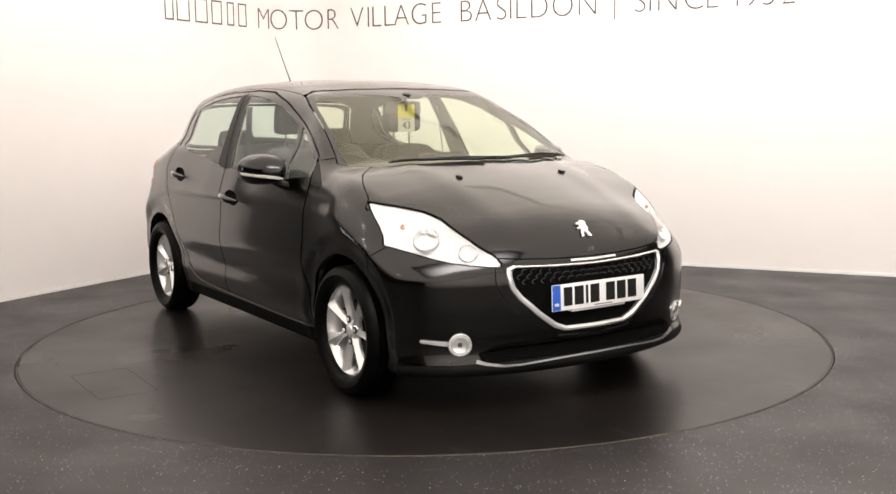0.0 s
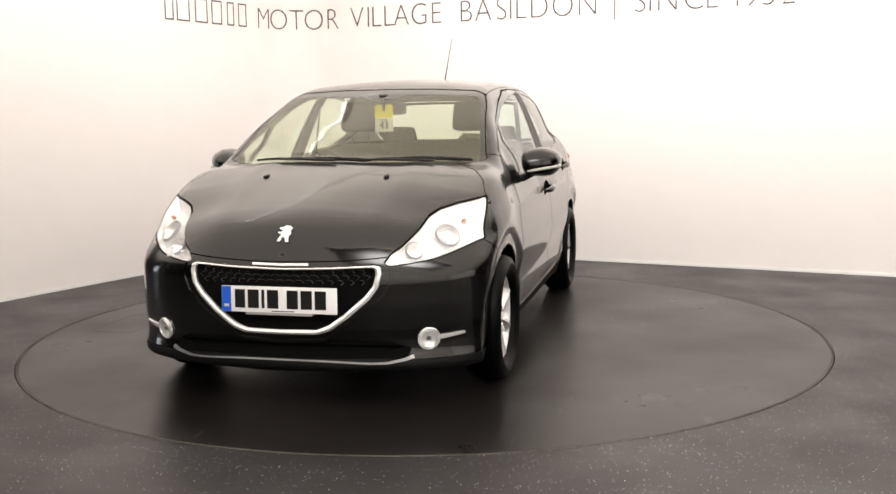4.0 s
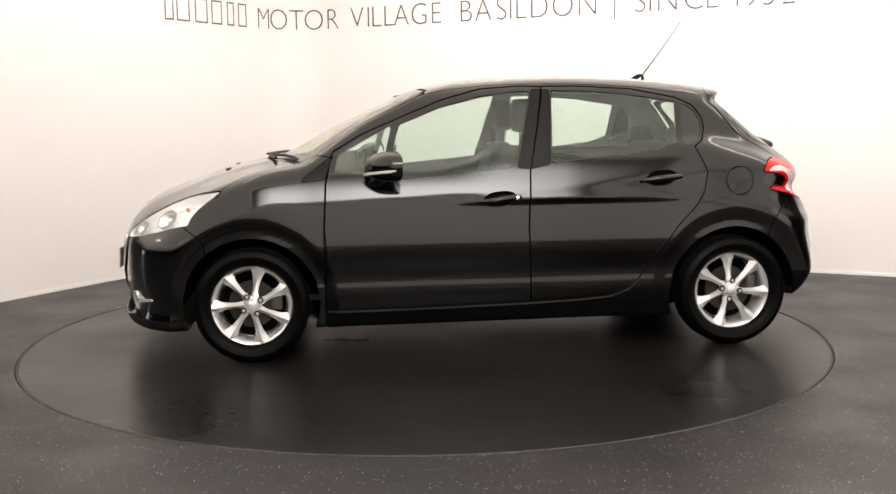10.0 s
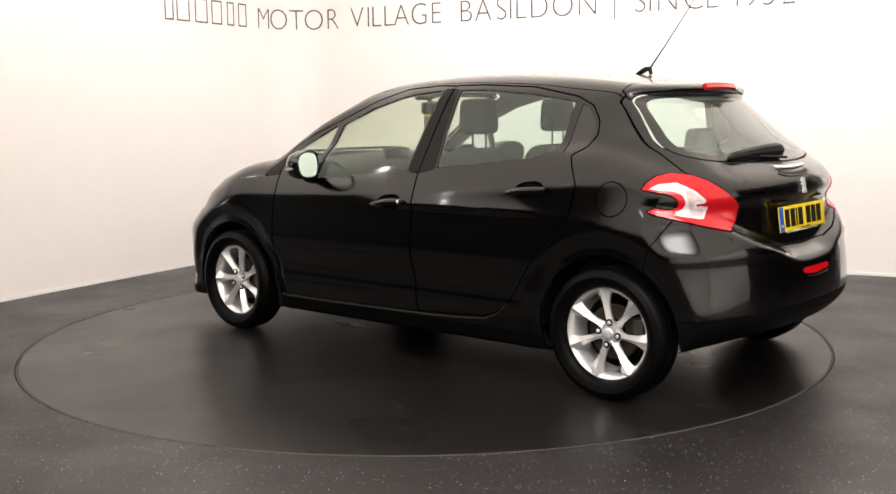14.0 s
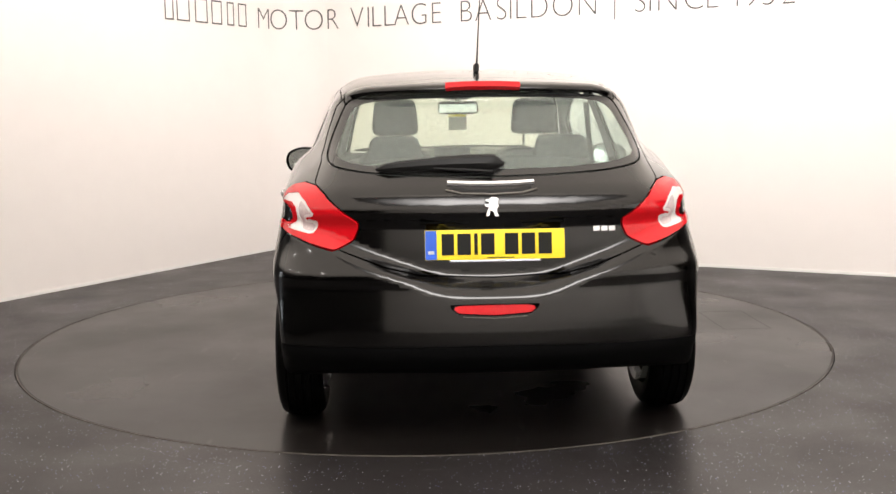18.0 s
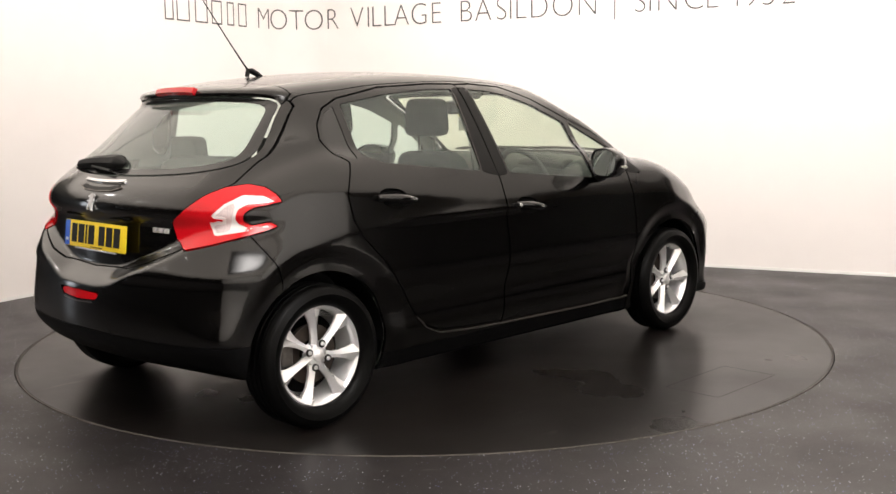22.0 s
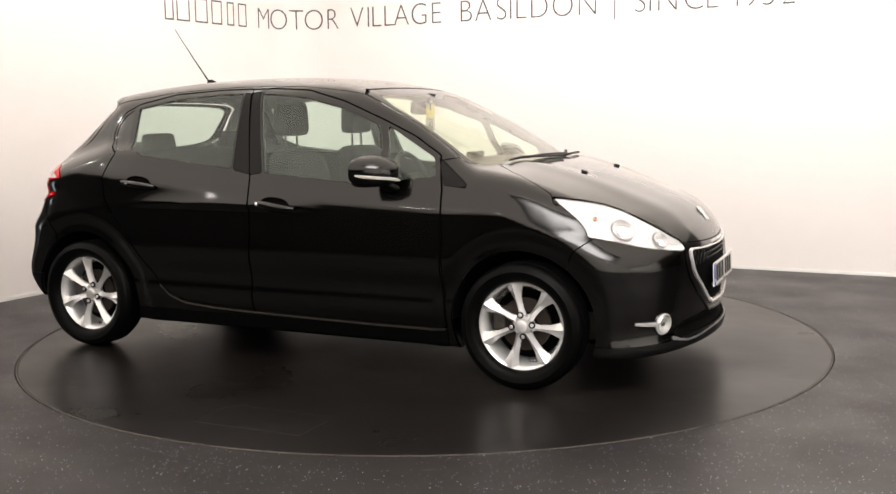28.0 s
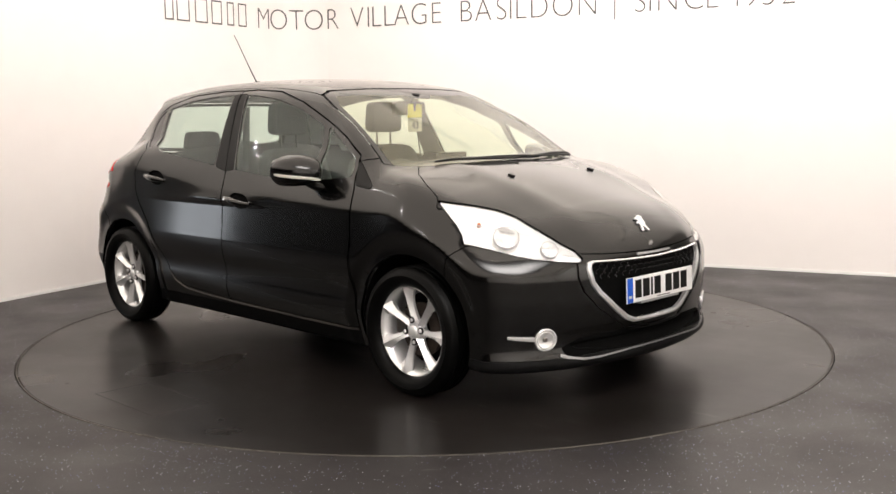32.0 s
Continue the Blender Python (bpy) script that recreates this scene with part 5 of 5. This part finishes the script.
def seat_shape(w, h, d, puff=0.02, n=10, lean=0.0, top=0.75):
    """A padded slab, narrower to the top, with soft sides."""
    bm = bmesh.new()
    bmesh.ops.create_cube(bm, size=1)
    bmesh.ops.subdivide_edges(bm, edges=bm.edges, cuts=n, use_grid_fill=True)
    for v in bm.verts:
        x, y, z = v.co * 2
        k = (abs(x) ** 6 + abs(y) ** 6 + abs(z) ** 6) ** (1 / 6)
        x, y, z = x / k, y / k, z / k
        t = (z + 1) / 2
        v.co = (x * d / 2 + (puff * (y * y) if x > 0 else 0) - lean * t, y * w / 2 * (1 - (1 - top) * t), z * h / 2)
    return bm


for s in (1, -1):
    seat = part("front_seat", seat_shape(0.50, 0.62, 0.13, 0.03, 8, 0.10, 0.80), M_CLOTH, car, "charcoal cloth front seat", AT @ pose(-0.10, s * 0.36, 0.76))
    part("seat_cushion", seat_shape(0.50, 0.16, 0.52, 0.02, 8, 0, 1.0), M_CLOTH, seat, "", pose(0.24, 0, -0.26))
    part("headrest", seat_shape(0.245, 0.185, 0.09, 0.012, 8, 0.0, 0.86), M_CLOTH, seat, "charcoal headrest on two posts", pose(-0.115, 0, 0.475))
    for q in (-0.055, 0.055):
        part("headrest_post", sweep([(-0.11, q, 0.28), (-0.112, q, 0.42)], 0.006, 8), M_STEEL, seat)
    part("seat_belt", sweep([(-0.22, s * 0.63, 1.30), (-0.20, s * 0.66, 1.0), (-0.18, s * 0.70, 0.8)], 0.02, 8, flat=0.15), M_TRIM, car, "dark seat belt", AT)
bench = part("rear_bench", seat_shape(1.24, 0.62, 0.16, 0.0, 8, 0.14, 0.94), M_CLOTH, car, "charcoal cloth rear bench", AT @ pose(-0.98, 0, 0.76))
part("bench_cushion", seat_shape(1.22, 0.18, 0.50, 0.0, 8, 0, 1.0), M_CLOTH, bench, "", pose(0.26, 0, -0.25))
for q in (-0.36, 0.36):
    part("rear_headrest", seat_shape(0.25, 0.11, 0.08, 0.01, 6, 0.0, 0.8), M_CLOTH, bench, "low charcoal headrest", pose(-0.135, q, 0.345))
part("parcel_shelf", block(0.42, 1.14, 0.02, 0.006, 2, at=(-1.36, 0, 0.985)), M_TRIM, car, "dark parcel shelf", AT)
part("cabin_floor", block(2.6, 1.3, 0.03, 0.0, at=(-0.3, 0, 0.30)), M_TRIM, car, "dark cabin carpet", AT)
interior_mirror = part("interior_mirror", seat_shape(0.235, 0.075, 0.035, 0.0, 6, 0, 0.96), M_TRIM, car, "dark rear-view mirror", AT @ pose(0.405, 0.0, 1.285))
part("mirror_stem", sweep([(0.02, 0, 0.01), (0.05, 0, 0.05), (0.055, 0, 0.075)], [0.010, 0.012, 0.025], 10), M_TRIM, interior_mirror)
part("mirror_face", block(0.003, 0.215, 0.058, 0.001, 1, at=(-0.019, 0, 0)), M_MIRROR, interior_mirror)

# the hanging card
BIG = 1.25
TAG = [(-0.042, 0.050), (-0.039, 0.057), (-0.032, 0.060), (-0.010, 0.060), (-0.006, 0.044), (-0.007, 0.036), (-0.005, 0.030), (0.0, 0.028), (0.005, 0.030), (0.007, 0.036), (0.006, 0.044), (0.010, 0.060), (0.032, 0.060), (0.039, 0.057), (0.042, 0.050), (0.042, 0.0), (-0.042, 0.0)]
bm = bmesh.new()
f = bm.faces.new([bm.verts.new((0, y * BIG, z * BIG)) for y, z in TAG])
e = bmesh.ops.extrude_face_region(bm, geom=[f])
bmesh.ops.translate(bm, vec=(-0.002, 0, 0), verts=[v for v in e["geom"] if isinstance(v, bmesh.types.BMVert)])
CARD = pose(0.452, 0.0, 1.232)
tag = tagged(new("price_card", finish(bm, "price_card", M_TAG, False)), "yellow and white card hung on the mirror", "card")
part("card_panel", block(0.0022, 0.084 * BIG, 0.060 * BIG, 0.001, 1, at=(-0.001, 0, -0.031 * BIG)), M_CARD, tag, "white lower half")
part("card_line", block(0.001, 0.040 * BIG, 0.003, 0, at=(0.0012, 0, -0.009 * BIG)), M_BLACK, tag)


def text_mesh(chars, size, thin, mat, name, extrude=0.0006):
    c = bpy.data.curves.new(name, "FONT")
    c.body, c.size, c.offset, c.extrude = chars, size, thin, extrude
    c.align_x = "CENTER"
    ob = bpy.data.objects.new(name, c)
    scene.collection.objects.link(ob)
    bpy.context.view_layer.update()
    me = bpy.data.meshes.new_from_object(ob.evaluated_get(bpy.context.evaluated_depsgraph_get()))
    bpy.data.objects.remove(ob)
    me.materials.clear()
    me.materials.append(mat)
    return me


part("card_number", text_mesh("43", 0.044 * BIG, 0.0, M_BLACK, "card_number"), M_BLACK, tag, "black numerals", pose(0.0012, 0, -0.047 * BIG) @ BASIS_F)

# ---- lettering on the wall ----
sign = tagged(new("wall_lettering"), "thin grey capital letters along the white wall", "lettering")
BASE_Z = 2.032
LETTERS = "MOTORVILLAGEBASILDON|SINCE1952"
PLACES = [-0.335, -0.155, 0.02, 0.185, 0.375, 0.64, 0.76, 0.84, 0.965, 1.10, 1.28, 1.445, 1.733, 1.90, 2.07, 2.155, 2.245, 2.41, 2.62, 2.834, 3.066, 3.274, 3.358, 3.496, 3.704, 3.846, 4.038, 4.145, 4.272, 4.414]


def bent(me, s, z, k=1.0):
    """The mesh laid along the wall's face, about s metres along it, at height z."""
    me = me.copy()
    for v in me.vertices:
        p, d = wall_at(s + v.co.x * k)
        nrm = Vector((d.y, -d.x, 0))
        v.co = p + nrm * (0.0025 + v.co.z) + Vector((0, 0, z + v.co.y))
    me.update()
    return me


def stroke(w, h, x, y):
    """A plain bar, cut into short lengths so that it can follow the wall."""
    bm = bmesh.new()
    n = max(1, int(w / 0.02))
    cols = [[bm.verts.new((x - w / 2 + w * i / n, yy, 0.001)) for yy in (y - h / 2, y + h / 2)] for i in range(n + 1)]
    for a, b in zip(cols, cols[1:]):
        bm.faces.new((a[0], b[0], b[1], a[1]))
    return finish(bm, "bar", M_LETTER, False)


made = {}
for ch, s in zip(LETTERS, PLACES):
    if ch not in made:
        made[ch] = text_mesh(ch, 0.277, -0.0065, M_LETTER, "letter", 0.001) if ch != "|" else stroke(0.012, 0.27, 0, 0.09)
    part("letter", bent(made[ch], s, BASE_Z, 0.92), M_LETTER, sign)
# the name before them is shown as plain bars
for s, w in ((-1.52, 0.10), (-1.36, 0.15), (-1.145, 0.15), (-0.955, 0.13), (-0.78, 0.09), (-0.625, 0.11)):
    for bar in (stroke(w, 0.012, 0, 0.006), stroke(w, 0.012, 0, 0.194), stroke(0.012, 0.176, -w / 2 + 0.006, 0.10), stroke(0.012, 0.176, w / 2 - 0.006, 0.10)):
        part("name_bar", bent(bar, s, BASE_Z), M_LETTER, sign, "thin grey bar in place of a letter")


def motions():
    """The platform and the car on it turn clockwise at an even pace and stop near the end."""
    stop = [(29.0, -397.12), (29.25, -399.72), (29.5, -401.88), (29.75, -403.53), (30.0, -404.73), (30.25, -405.53), (30.5, -405.93), (30.75, -406.01), (31.0, -406.01), (32.0, -406.01)]
    sway = [(0, -0.40), (2, -0.37), (4, -0.47), (6.5, -0.65), (8, -0.65), (9, -0.61), (10, -0.56), (11, -0.52), (13, -0.39), (14.5, -0.48), (16, -0.58), (18, -0.57), (20, -0.63), (21.5, -0.72), (23, -0.86), (24, -0.83), (25, -0.76), (26.5, -0.55), (28, -0.38), (29, -0.40)]
    turns = [(1.0 * i, -57.62 - 11.692 * i + float(np.interp(i, [q[0] for q in sway], [q[1] for q in sway]))) for i in range(29)] + stop
    walk(platform, [(t, pose(0, 0, 0, 0, 0, a)) for t, a in turns])
    walk(car, [(t, pose(0, 0, 0, 0, 0, a) @ pose(OX, OY, 0)) for t, a in turns])
    walk(tag, [(t, pose(0, 0, 0, 0, 0, a) @ pose(OX, OY, 0) @ CARD) for t, a in turns])


motions()
